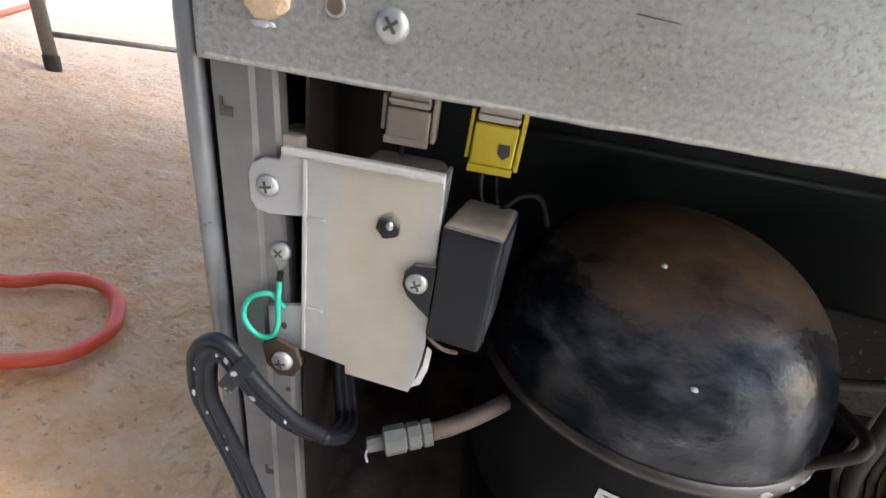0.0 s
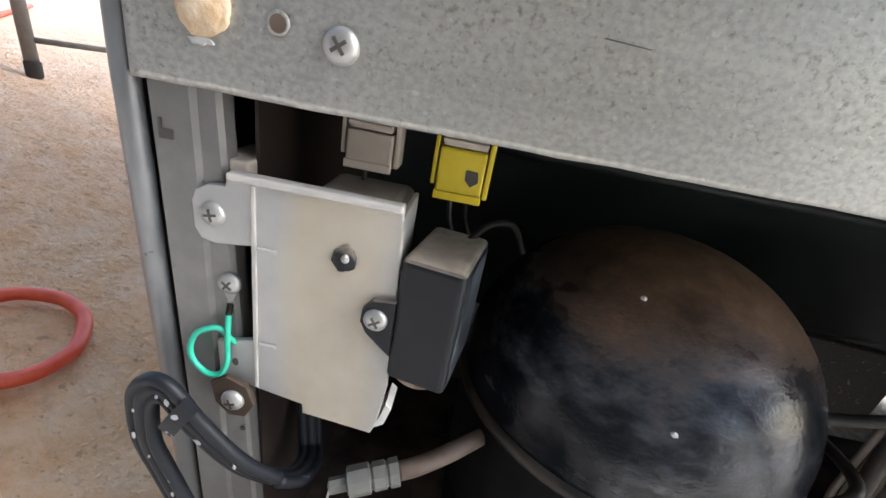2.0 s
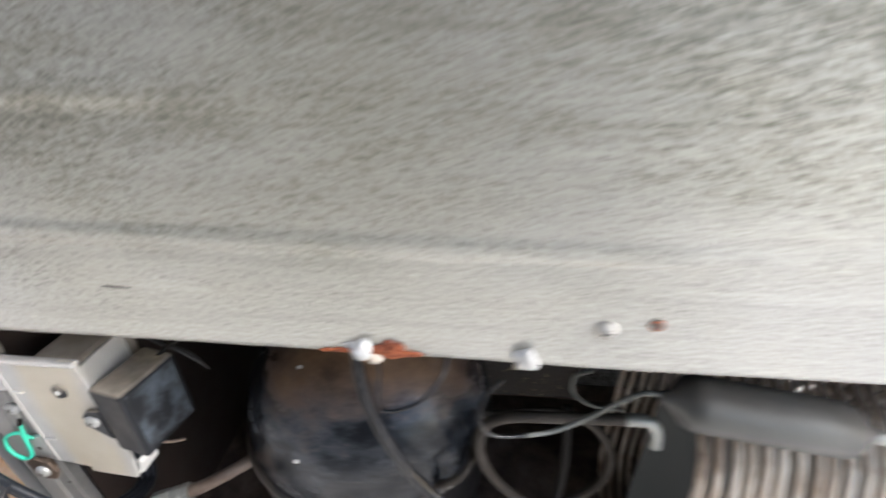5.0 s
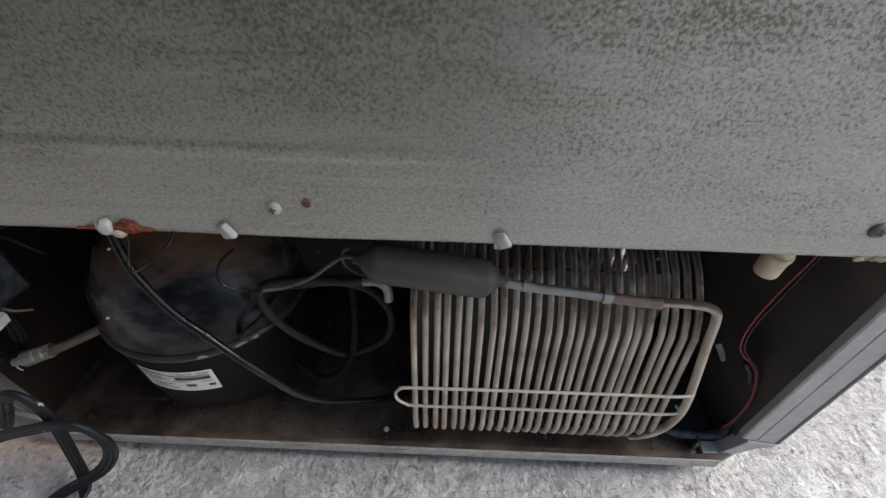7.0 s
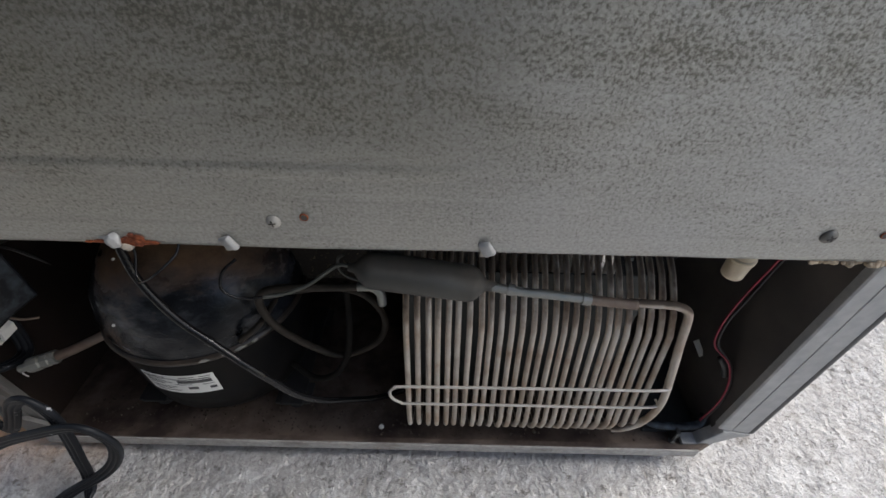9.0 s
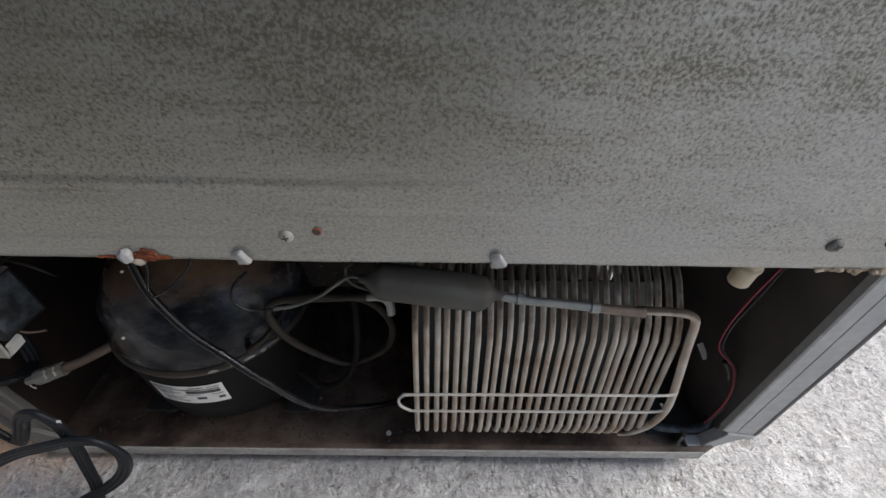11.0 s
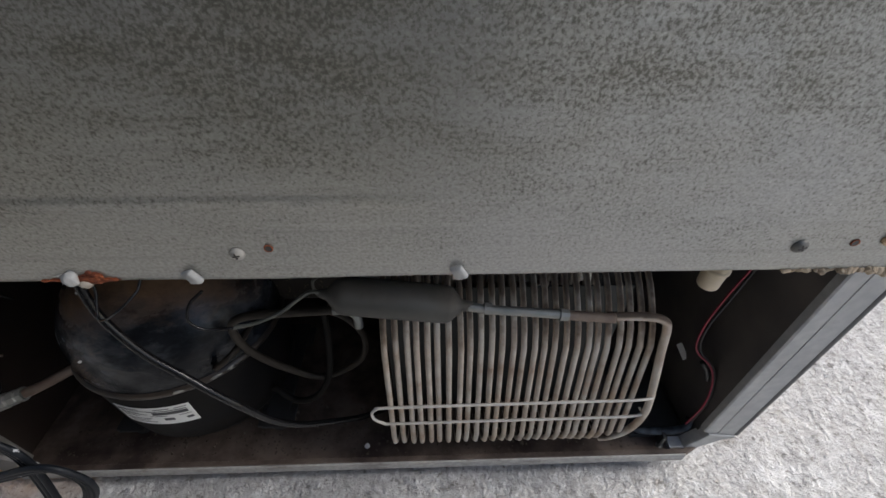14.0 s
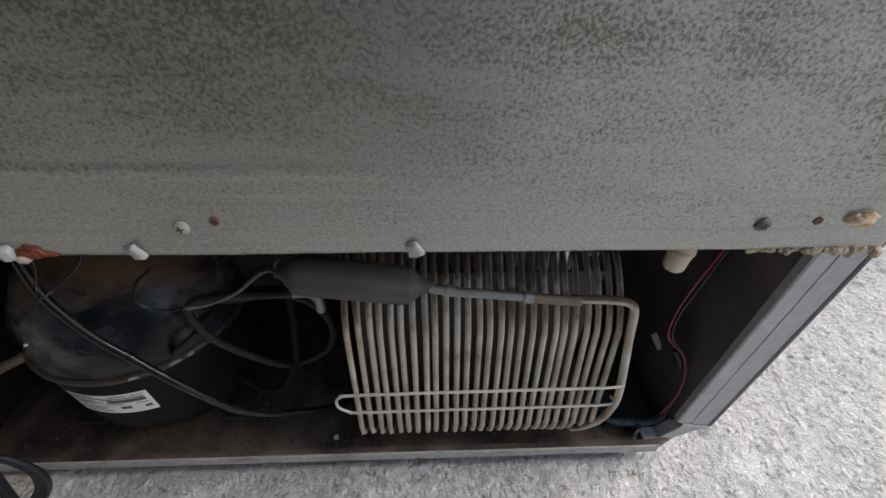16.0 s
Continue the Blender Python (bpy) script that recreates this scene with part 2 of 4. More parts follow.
white_plastic = simple("white_plastic", (0.62, 0.61, 0.58), (0.72, 0.71, 0.68), 90, 0.45)
plug_mat = simple("yellowed_cream_plastic", (0.52, 0.43, 0.30), (0.62, 0.53, 0.39), 60, 0.5)
cream_plastic = simple("cream_connector_plastic", (0.46, 0.40, 0.33), (0.56, 0.50, 0.42), 90, 0.5)
yellow_plastic = simple("yellow_connector_plastic", (0.62, 0.46, 0.015), (0.72, 0.56, 0.03), 90, 0.45)
foam_mat = simple("orange_foam", (0.50, 0.34, 0.19), (0.72, 0.60, 0.45), 160, 0.9, 0, 0.9, 0.002)
rust_mat = simple("rust", (0.13, 0.028, 0.013), (0.42, 0.12, 0.045), 330, 0.9, 0, 0.8, 0.001)
steel_mat = simple("zinc_screw_steel", (0.36, 0.36, 0.345), (0.50, 0.50, 0.48), 160, 0.4, 0.6)
dull_screw = simple("dulled_screw_steel", (0.13, 0.125, 0.115), (0.2, 0.195, 0.18), 160, 0.55, 0.5)
# dark colour that paints the shade inside screw slots and holes
slot_mat = simple("screw_slot_shadow_grime", (0.05, 0.045, 0.04), (0.09, 0.08, 0.07), 200, 0.7)
green_wire = simple("green_wire_insulation", (0.02, 0.42, 0.27), (0.04, 0.52, 0.36), 90, 0.38)
red_wire = simple("red_wire_insulation", (0.24, 0.015, 0.035), (0.34, 0.03, 0.06), 90, 0.45)
black_wire = simple("black_wire_insulation", (0.015, 0.016, 0.017), (0.03, 0.03, 0.032), 90, 0.4)
hose_mat = simple("red_hose_rubber", (0.68, 0.075, 0.03), (0.78, 0.13, 0.06), 60, 0.45)
paper_mat = simple("label_paper", (0.80, 0.80, 0.78), (0.86, 0.86, 0.84), 150, 0.6)
ink_mat = simple("label_ink", (0.05, 0.05, 0.055), (0.1, 0.1, 0.1), 150, 0.7)
seam_mat = simple("grimy_brown_seam", (0.014, 0.011, 0.009), (0.055, 0.040, 0.029), 60, 0.4)
rubber_mat = simple("dark_rubber", (0.02, 0.02, 0.02), (0.035, 0.034, 0.033), 80, 0.7)
stool_mat = simple("grey_stool_paint", (0.22, 0.21, 0.2), (0.3, 0.29, 0.275), 60, 0.5, 0.2)
side_liner = simple("grimy_inner_side", (0.060, 0.057, 0.058), (0.17, 0.15, 0.135), 10, 0.6, 0.0, 0.2, 0.0005)
crumb_mat = simple("crumbled_beige_foam", (0.36, 0.28, 0.19), (0.58, 0.48, 0.36), 260, 0.9, 0, 0.9, 0.001)
pad_mat = simple("flecked_grimy_pad", (0.016, 0.012, 0.009), (0.26, 0.20, 0.13), 260, 0.85, 0, 0.5, 0.0008, 0.60, 0.72)
fold_mat = simple("dark_grey_edge_paint", (0.06, 0.062, 0.066), (0.10, 0.102, 0.106), 60, 0.45, 0.1, 0.1, 0.0002)
clip_mat = simple("dulled_white_plastic", (0.40, 0.40, 0.39), (0.54, 0.54, 0.53), 140, 0.5)
cream_screw = simple("cream_painted_screw", (0.34, 0.325, 0.29), (0.46, 0.44, 0.40), 160, 0.5)
lip_mat = Mat("dusty_grey_lip_paint")
smut = lip_mat.noise(22, 6, 0.65, (1, 1, 2))
rub = lip_mat.noise(190, 3, 0.6)
col = lip_mat.mix(lip_mat.ramp(rub, 0.35, 0.65), (0.33, 0.32, 0.305), (0.45, 0.44, 0.42))
col = lip_mat.mix(lip_mat.ramp(smut, 0.52, 0.66, 0.0, 0.5), col, (0.13, 0.095, 0.07))
lip_mat.put("Base Color", col).put("Roughness", 0.6).bump(rub, 0.2, 0.0004)
block_grey = simple("light_block_grey", (0.10, 0.10, 0.10), (0.14, 0.14, 0.14), 8, 0.9)
debris_mat = simple("dry_debris", (0.035, 0.025, 0.018), (0.13, 0.105, 0.08), 200, 0.9)


# ---- builders ----
def part(name, bm, material, parent=None, label="", smooth=False):
    me = bpy.data.meshes.new(name)
    bmesh.ops.recalc_face_normals(bm, faces=bm.faces)
    bm.to_mesh(me)
    bm.free()
    me.materials.append(material.m)
    if smooth:
        me.polygons.foreach_set("use_smooth", [True] * len(me.polygons))
    ob = new(name, me)
    ob.parent = parent
    return tagged(ob, label)


def thing(name, label, category, at=(0, 0, 0), group="", kind=""):
    ob = new(name)
    ob.empty_display_size = 0.02
    return tagged(ob, label, category, group, kind)


def box(x0, x1, y0, y1, z0, z1, bevel=0.0, seg=2, bm=None):
    bm = bm or bmesh.new()
    m = Matrix.LocRotScale(((x0 + x1) / 2, (y0 + y1) / 2, (z0 + z1) / 2), None, (x1 - x0, y1 - y0, z1 - z0))
    made = bmesh.ops.create_cube(bm, size=1, matrix=m)
    if bevel:
        edges = list({e for v in made["verts"] for e in v.link_edges})
        bmesh.ops.bevel(bm, geom=edges, offset=bevel, segments=seg, profile=0.5, affect="EDGES")
    return bm


def plate(outline, y0, y1, bevel=0.0):
    """A plate upright in x and z, cut to an outline, from y0 (its face) back to y1."""
    bm = bmesh.new()
    f = bm.faces.new([bm.verts.new((x, y0, z)) for x, z in outline])
    ext = bmesh.ops.extrude_face_region(bm, geom=[f])
    bmesh.ops.translate(bm, verts=[g for g in ext["geom"] if isinstance(g, bmesh.types.BMVert)], vec=(0, y1 - y0, 0))
    bm.normal_update()
    if bevel:
        rim = [e for e in bm.edges if abs(e.verts[0].co.y - y0) < 1e-6 and abs(e.verts[1].co.y - y0) < 1e-6]
        bmesh.ops.bevel(bm, geom=rim, offset=bevel, segments=2, profile=0.5, affect="EDGES")
    return bm


def curve(points, steps=8):
    """Points on a smooth line through the given ones."""
    p = [Vector(q) for q in points]
    p = [2 * p[0] - p[1]] + p + [2 * p[-1] - p[-2]]
    out = []
    for i in range(1, len(p) - 2):
        a, b, c, d = p[i - 1:i + 3]
        for k in range(steps):
            t = k / steps
            out.append(0.5 * ((2 * b) + (c - a) * t + (2 * a - 5 * b + 4 * c - d) * t * t + (3 * b - a - 3 * c + d) * t ** 3))
    return out + [p[-2]]


def sweep(line, profile, bm=None, ref=None, scale=None):
    """A tube: the profile (across, out) carried along a line; ref keeps a flat profile's face towards it."""
    bm = bm or bmesh.new()
    rings, side = [], None
    for i, q in enumerate(line):
        t = (line[min(i + 1, len(line) - 1)] - line[max(i - 1, 0)]).normalized()
        if ref is not None:
            side = t.cross(Vector(ref)).normalized()
        elif side is None:
            side = t.cross(Vector((0.31, 0.87, 0.39))).normalized()
        else:
            side = (side - t * side.dot(t)).normalized()
        out = side.cross(t)
        k = scale[i] if scale else 1.0
        rings.append([bm.verts.new(q + side * a * k + out * b * k) for a, b in profile])
    n = len(profile)
    for r, s in zip(rings, rings[1:]):
        for j in range(n):
            bm.faces.new((r[j], r[(j + 1) % n], s[(j + 1) % n], s[j]))
    bm.faces.new(rings[0][::-1])
    bm.faces.new(rings[-1])
    return bm


def circle(r, n=10):
    return [(r * math.cos(2 * math.pi * i / n), r * math.sin(2 * math.pi * i / n)) for i in range(n)]


def tube(points, r, n=10, steps=8, bm=None):
    return sweep(curve(points, steps), circle(r, n), bm)


def lathe(profile, n=48, squash=(1, 1), bm=None):
    """Profile of (radius, height) turned round z."""
    bm = bm or bmesh.new()
    rings = []
    for r, z in profile:
        if r < 1e-6:
            rings.append([bm.verts.new((0, 0, z))])
        else:
            rings.append([bm.verts.new((r * squash[0] * math.cos(2 * math.pi * i / n), r * squash[1] * math.sin(2 * math.pi * i / n), z)) for i in range(n)])
    for a, b in zip(rings, rings[1:]):
        for i in range(n):
            j = (i + 1) % n
            if len(a) == 1:
                bm.faces.new((a[0], b[i], b[j]))
            elif len(b) == 1:
                bm.faces.new((a[i], b[0], a[j]))
            else:
                bm.faces.new((a[i], b[i], b[j], a[j]))
    return bm


def move(bm, m):
    bmesh.ops.transform(bm, matrix=m, verts=bm.verts)
    return bm


def blob(x, y, z, sx, sy, sz, rough=0.25, seed=0, sub=3):
    bm = bmesh.new()
    bmesh.ops.create_icosphere(bm, subdivisions=sub, radius=1)
    for v in bm.verts:
        k = 1 + rough * noise.noise(v.co * 1.7 + Vector((seed * 3.1, seed, 0))) + rough * 0.5 * noise.noise(v.co * 5 + Vector((seed, 0, 7)))
        v.co = Vector((x + v.co.x * sx * k, y + v.co.y * sy * k, z + v.co.z * sz * k))
    return bm


FACE = Matrix.Rotation(radians(90), 4, "X")  # turns +z to -y


def screw(x, y, z, r, parent, material=steel_mat, turn=20.0, label="", tall=0.5):
    """A pan-head cross screw whose head looks out along -y."""
    bm = lathe([(0, r * tall), (r * 0.45, r * tall * 0.93), (r * 0.8, r * tall * 0.62), (r * 0.98, r * tall * 0.2), (r, 0), (r, -0.001), (0, -0.001)], 24)
    m = Matrix.Translation((x, y, z)) @ FACE
    head = part("screw", move(bm, m), material, parent, label, True)
    cross = box(-r * 0.5, r * 0.5, -r * 0.1, r * 0.1, r * tall * 0.55, r * tall * 1.0 + 0.0001)
    box(-r * 0.1, r * 0.1, -r * 0.5, r * 0.5, r * tall * 0.55, r * tall * 1.0 + 0.00015, bm=cross)
    part("cross_slot", move(cross, m @ Matrix.Rotation(radians(turn), 4, "Z")), slot_mat, head)
    return head


# ---- ground, and unseen slabs that shape the light on it ----
def rise(x):
    """The yard slopes up on the side of the stool."""
    u = max(0.0, -x - 0.1)
    return 0.24 * u / math.sqrt(1 + (u / 1.2) ** 2)


def spread(lo, hi, step, far):
    mid = list(np.arange(lo, hi + step / 2, step))
    grow, out, k = step, [], 0.0
    while k < far:
        grow *= 1.35
        k += grow
        out.append(k)
    return [lo - k for k in reversed(out)] + mid + [hi + k for k in out]


def ground_height(x, y):
    inside = 1.0 if 0.0 < x < 0.74 and y > 0 else 0.0
    v = Vector((x, y, 0))
    if abs(x) > 3 or abs(y) > 3:
        return rise(x) - 0.004
    flake = 0.5 - abs(noise.noise(v * 80 + Vector((0, 0, 4.0))))
    bumps = 0.004 * noise.noise(v * 9) + 0.0022 * noise.noise(v * 38) + 0.0020 * flake + 0.0014 * noise.noise(v * 130)
    return rise(x) + bumps * (1 - 0.6 * inside) - 0.005


gx, gy = spread(-0.75, 1.25, 0.0045, 260), spread(-0.2, 0.75, 0.0045, 260)
verts = [(x, y, ground_height(x, y)) for y in gy for x in gx]
w = len(gx)
faces = [(j * w + i, j * w + i + 1, (j + 1) * w + i + 1, (j + 1) * w + i) for j in range(len(gy) - 1) for i in range(w - 1)]
me = bpy.data.meshes.new("ground")
me.from_pydata(verts, [], faces)
me.polygons.foreach_set("use_smooth", [True] * len(me.polygons))
me.materials.append(conc.m)
tagged(new("ground", me), "rough pale concrete ground with brown earth trodden in", "ground", kind="structure")
# three slabs out of view, added only to hold back sky and sun
tagged(part("light_block_south", box(-5.0, 0.62, -0.72, -0.52, -0.3, 2.7), block_grey), "unseen slab added behind the viewpoint to block sky light", "wall", kind="structure")
tagged(part("light_block_east", box(2.0, 2.2, 0.68, 5.0, -0.3, 3.4), block_grey), "unseen slab added to shade the far ground", "wall", kind="structure")
tagged(part("ceiling", box(0.15, 1.2, -0.72, 1.0, 2.7, 2.82), block_grey), "unseen overhead slab added to block light from above", "ceiling", kind="structure")

# ---- the refrigerator's cabinet ----
L, R, DEEP, TOP, EDGE = 0.002, 0.738, 0.62, 1.55, 0.28
fridge = thing("refrigerator", "old refrigerator with galvanised back panel and open machine compartment", "refrigerator")


def panel_y(x, z):
    """Relief of the back sheet: one long stamped rib, a folded lower edge and slight dents."""
    def band(lo, hi, soft, v):
        return min(1, max(0, (v - lo) / soft)) * min(1, max(0, (hi - v) / soft))
    rib = band(0.068, 0.46, 0.003, x) * band(0.3275, 0.337, 0.0025, z) * min(1.0, max(0.0, (0.48 - x) / 0.34))
    rib2 = band(0.066, 0.24, 0.004, x) * band(0.380, 0.3895, 0.0025, z) * min(1.0, max(0.0, (0.25 - x) / 0.1))
    wave = 0.0010 * noise.noise(Vector((x * 7, 0, z * 9)))
    dent = 0.0022 * math.exp(-((x - 0.345) / 0.05) ** 2 - ((z - EDGE) / 0.012) ** 2)
    return -0.0016 * rib - 0.0013 * rib2 + wave * min(1, (z - EDGE) / 0.05) - dent * 0.4


def edge_z(x):
    """The lower edge, a little wavy, with a nick where the liner ends."""
    return EDGE + 0.0004 * noise.noise(Vector((x * 22, 3, 0))) + 0.00025 * noise.noise(Vector((x * 75, 9, 0)))


px = list(np.arange(0.011, 0.732, 0.004)) + [0.732]
pz = [0.0, 0.002, 0.006] + list(np.arange(0.010, 0.042, 0.004)) + list(np.arange(0.0425, 0.0625, 0.00125)) + list(np.arange(0.066, 0.100, 0.004)) + list(np.arange(0.1015, 0.1155, 0.00125)) + list(np.arange(0.12, 0.34, 0.012)) + list(np.arange(0.4, TOP - EDGE, 0.2)) + [TOP - EDGE]
bm = bmesh.new()
rows = []
for h in pz:
    k = max(0.0, 1 - h / 0.03)
    rows.append([bm.verts.new((x, panel_y(x, EDGE + h), EDGE + h + (edge_z(x) - EDGE) * k)) for x in px])
rows.insert(0, [bm.verts.new((v.co.x, 0.009, v.co.z + 0.0005)) for v in rows[0]])
for a, b in zip(rows, rows[1:]):
    for i in range(len(px) - 1):
        bm.faces.new((a[i], a[i + 1], b[i + 1], b[i]))
bm.normal_update()
bmesh.ops.solidify(bm, geom=list(bm.faces), thickness=0.0007)
back = part("back_panel", bm, galv, fridge, "mottled galvanised steel sheet with stamped rib", True)
# cabinet shell
part("side_panel", box(L, L + 0.0012, 0.006, DEEP, 0.285, TOP), side_paint, fridge)
part("side_skirt", sweep([Vector((L + 0.0006, (0.006 + DEEP) / 2, 0.2845)), Vector((L + 0.0106, (0.006 + DEEP) / 2, 0.03))], [(-(DEEP - 0.006) / 2, -0.0006), ((DEEP - 0.006) / 2, -0.0006), ((DEEP - 0.006) / 2, 0.0006), (-(DEEP - 0.006) / 2, 0.0006)], ref=(1, 0, 0)), side_paint, fridge)
part("side_panel", box(R - 0.0012, R, 0.006, DEEP, 0.047, TOP), side_paint, fridge)
part("top_panel", box(L + 0.0015, R - 0.0015, 0.01, DEEP, TOP - 0.004, TOP - 0.001), side_paint, fridge)
part("front_panel", box(L + 0.0015, R - 0.0015, DEEP - 0.03, DEEP - 0.001, 0.03, TOP - 0.005), side_paint, fridge)
def lean(z):
    """The left side is knocked inwards a little towards its foot."""
    return 0.027 * max(0.0, 0.28 - z)


# rounded rear folds of the side panels
for x, mat_, r in ((L + 0.0040, side_paint, 0.0037), (R - 0.0036, fold_mat, 0.0034)):
    part("side_fold", sweep([Vector((x + (lean(z) if x < 0.3 else 0), 0.0045, z)) for z in (0.03 if x < 0.3 else 0.049, 0.28, 0.32, 0.9, TOP)], circle(r, 16)), mat_, fridge, "", True)
# left post: two strips with a step between, an L-shaped hole and a round one
bm = bmesh.new()
prof = [(0.0120, 0.0045), (0.0235, 0.0045), (0.0250, 0.0058), (0.0328, 0.0058), (0.0336, 0.0068), (0.0336, 0.012)]
lo = [bm.verts.new((x + lean(0.022) + (0.0026 if x > 0.03 else 0), y, 0.022)) for x, y in prof]
hi = [bm.verts.new((x - (0.0030 if x > 0.03 else 0), y, 0.3)) for x, y in prof]
for i in range(len(prof) - 1):
    bm.faces.new((lo[i], lo[i + 1], hi[i + 1], hi[i]))
bm.normal_update()
bmesh.ops.solidify(bm, geom=list(bm.faces), thickness=-0.0008)
post = part("corner_post", bm, grey_paint, fridge, "grey painted steel corner post")
for x, z in ((0.0168, 0.2665), (0.0268, 0.0985)):
    part("slot_hole", plate([(x - 0.002, z + 0.003), (x - 0.001, z + 0.003), (x - 0.001, z), (x + 0.002, z), (x + 0.002, z - 0.0028), (x - 0.002, z - 0.0028)], 0.0031, 0.0060), slot_mat, post)
part("bolt_hole", move(lathe([(0, 0.0004), (0.0011, 0.0004), (0.0011, 0), (0, 0)], 12), Matrix.Translation((0.036, 0.0046, 0.152)) @ FACE), slot_mat, post)
# right flange: strip, groove, strip
bm = bmesh.new()
prof = [(0.7000, 0.009), (0.7000, 0.0035), (0.7008, 0.0028), (0.7122, 0.0028), (0.7128, 0.0050), (0.7142, 0.0050), (0.7148, 0.0028), (0.7318, 0.0028)]
lo = [bm.verts.new((x, y, 0.0565 - (x - 0.70) * 0.24)) for x, y in prof]
hi = [bm.verts.new((x, y, 0.3)) for x, y in prof]
for i in range(len(prof) - 1):
    bm.faces.new((lo[i], lo[i + 1], hi[i + 1], hi[i]))
bm.normal_update()
bmesh.ops.solidify(bm, geom=list(bm.faces), thickness=-0.0008)
flange = part("corner_post", bm, pale_paint, fridge, "pale grey painted steel corner post")
part("slot_hole", plate([(0.7222, 0.0830), (0.7265, 0.0842), (0.7262, 0.0795), (0.7220, 0.0785)], 0.0021, 0.0030), slot_mat, flange)
bm = bmesh.new()
for i in range(26):
    x = 0.652 + 0.0031 * i + random.uniform(-0.001, 0.001)
    s = random.uniform(0.0013, 0.0028) * (1.3 if x > 0.69 else 0.8)
    bit = Matrix.Translation((x, 0.0008 + random.uniform(-0.002, 0.001), 0.2792 - s * 0.3)) @ Euler((i, i * 2.3, i * 0.7)).to_matrix().to_4x4() @ Matrix.Diagonal((s * 1.5, s * 0.9, s * random.uniform(0.6, 1.0), 1))
    bmesh.ops.create_icosphere(bm, subdivisions=2, radius=1, matrix=bit)
for v_ in bm.verts:
    v_.co += noise.noise_vector(v_.co * 500) * 0.0007
part("edge_foam", bm, crumb_mat, fridge, "crumbled beige foam along the edge")
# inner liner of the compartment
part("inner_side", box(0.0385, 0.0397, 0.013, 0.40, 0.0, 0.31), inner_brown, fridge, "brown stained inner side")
part("inner_side", box(0.7012, 0.7024, 0.0095, 0.40, 0.012, 0.31), side_liner, fridge)
bm = bmesh.new()
prof = [(0.010, 0.312), (0.12, 0.312), (0.135, 0.300), (0.262, 0.125), (0.268, 0.120), (0.285, 0.066)]
a = [bm.verts.new((0.0398, y, z)) for y, z in prof]
b = [bm.verts.new((0.701, y, z)) for y, z in prof]
for i in range(len(prof) - 1):
    bm.faces.new((a[i], b[i], b[i + 1], a[i + 1]))
bm.normal_update()
bmesh.ops.solidify(bm, geom=list(bm.faces), thickness=0.001)
liner = part("compartment_roof", bm, dark_liner, fridge, "dark painted sloping compartment roof")
part("roof_ridge", sweep(curve([(0.12, 0.168, 0.252), (0.3, 0.170, 0.250), (0.395, 0.171, 0.249)], 4), circle(0.004, 8)), dark_liner, liner, "", True)
part("cabinet_floor", box(L + 0.002, R - 0.002, 0.288, DEEP - 0.04, 0.075, 0.08), dark_liner, fridge)
pad = part("insulation_pad", plate([(0.286, 0.148), (0.288, 0.196), (0.362, 0.192), (0.360, 0.150)], 0.100, 0.106, 0.001), pad_mat, fridge, "grimy dark pad flecked with yellow")
part("pad_bracket", box(0.30, 0.34, 0.1065, 0.29, 0.160, 0.164, 0.0005), dark_liner, pad)
# base tray with its front lip and the right corner bracket
bm = bmesh.new()
prof = [(-0.0040, 0.014), (-0.0046, 0.0235), (-0.0038, 0.0262), (-0.0015, 0.0262), (0.0005, 0.0215), (0.060, 0.0195), (0.215, 0.0195), (0.220, 0.04)]
a = [bm.verts.new((0.040, y, z)) for y, z in prof]
b = [bm.verts.new((0.690, y, z)) for y, z in prof]
c = [bm.verts.new((0.715, y + max(0, 0.012 - max(y, 0)) * 1.0, z + 0.001)) for y, z in prof]
for r, s in ((a, b), (b, c)):
    for i in range(len(prof) - 1):
        bm.faces.new((r[i], s[i], s[i + 1], r[i + 1]))
bm.normal_update()
bmesh.ops.solidify(bm, geom=list(bm.faces), thickness=-0.0012)
tray = part("base_tray", bm, tray_mat, fridge, "grimy steel base tray with rust and dirt")
part("tray_lip", box(0.041, 0.690, -0.0068, -0.0050, 0.0135, 0.0265, 0.0006), lip_mat, tray, "dusty grey folded lip")
part("corner_bracket", plate([(0.676, 0.011), (0.690, 0.0125), (0.7215, 0.0405), (0.7335, 0.0455), (0.7330, 0.0480), (0.7050, 0.0535), (0.7010, 0.0440), (0.690, 0.0270), (0.676, 0.0265)], 0.0005, 0.012, 0.001), pale_paint, fridge)
part("corner_bracket", plate([(0.018, 0.006), (0.018, 0.052), (0.034, 0.044), (0.056, 0.026), (0.056, 0.006)], 0.0, 0.004, 0.001), grey_paint, fridge)
for x in (0.05, 0.69):
    part("foot", move(lathe([(0, 0.02), (0.012, 0.02), (0.012, 0.004), (0.014, 0.0), (0.014, -0.006), (0, -0.006)], 20), Matrix.Translation((x, 0.03, 0))), rubber_mat, fridge)
    part("foot", move(lathe([(0, 0.078), (0.012, 0.078), (0.012, 0.004), (0.016, 0.0), (0.016, -0.006), (0, -0.006)], 20), Matrix.Translation((x, 0.55, 0))), rubber_mat, fridge)
for i, (x, y, r) in enumerate(((0.162, 0.005, 0.0020), (0.30, 0.012, 0.0016), (0.47, 0.008, 0.0014), (0.55, 0.010, 0.0016))):
    part("tray_hole", move(lathe([(0, 0.0003), (r, 0.0003), (r, -0.001), (0, -0.001)], 12), Matrix.Translation((x, y, 0.0216))), slot_mat, tray)

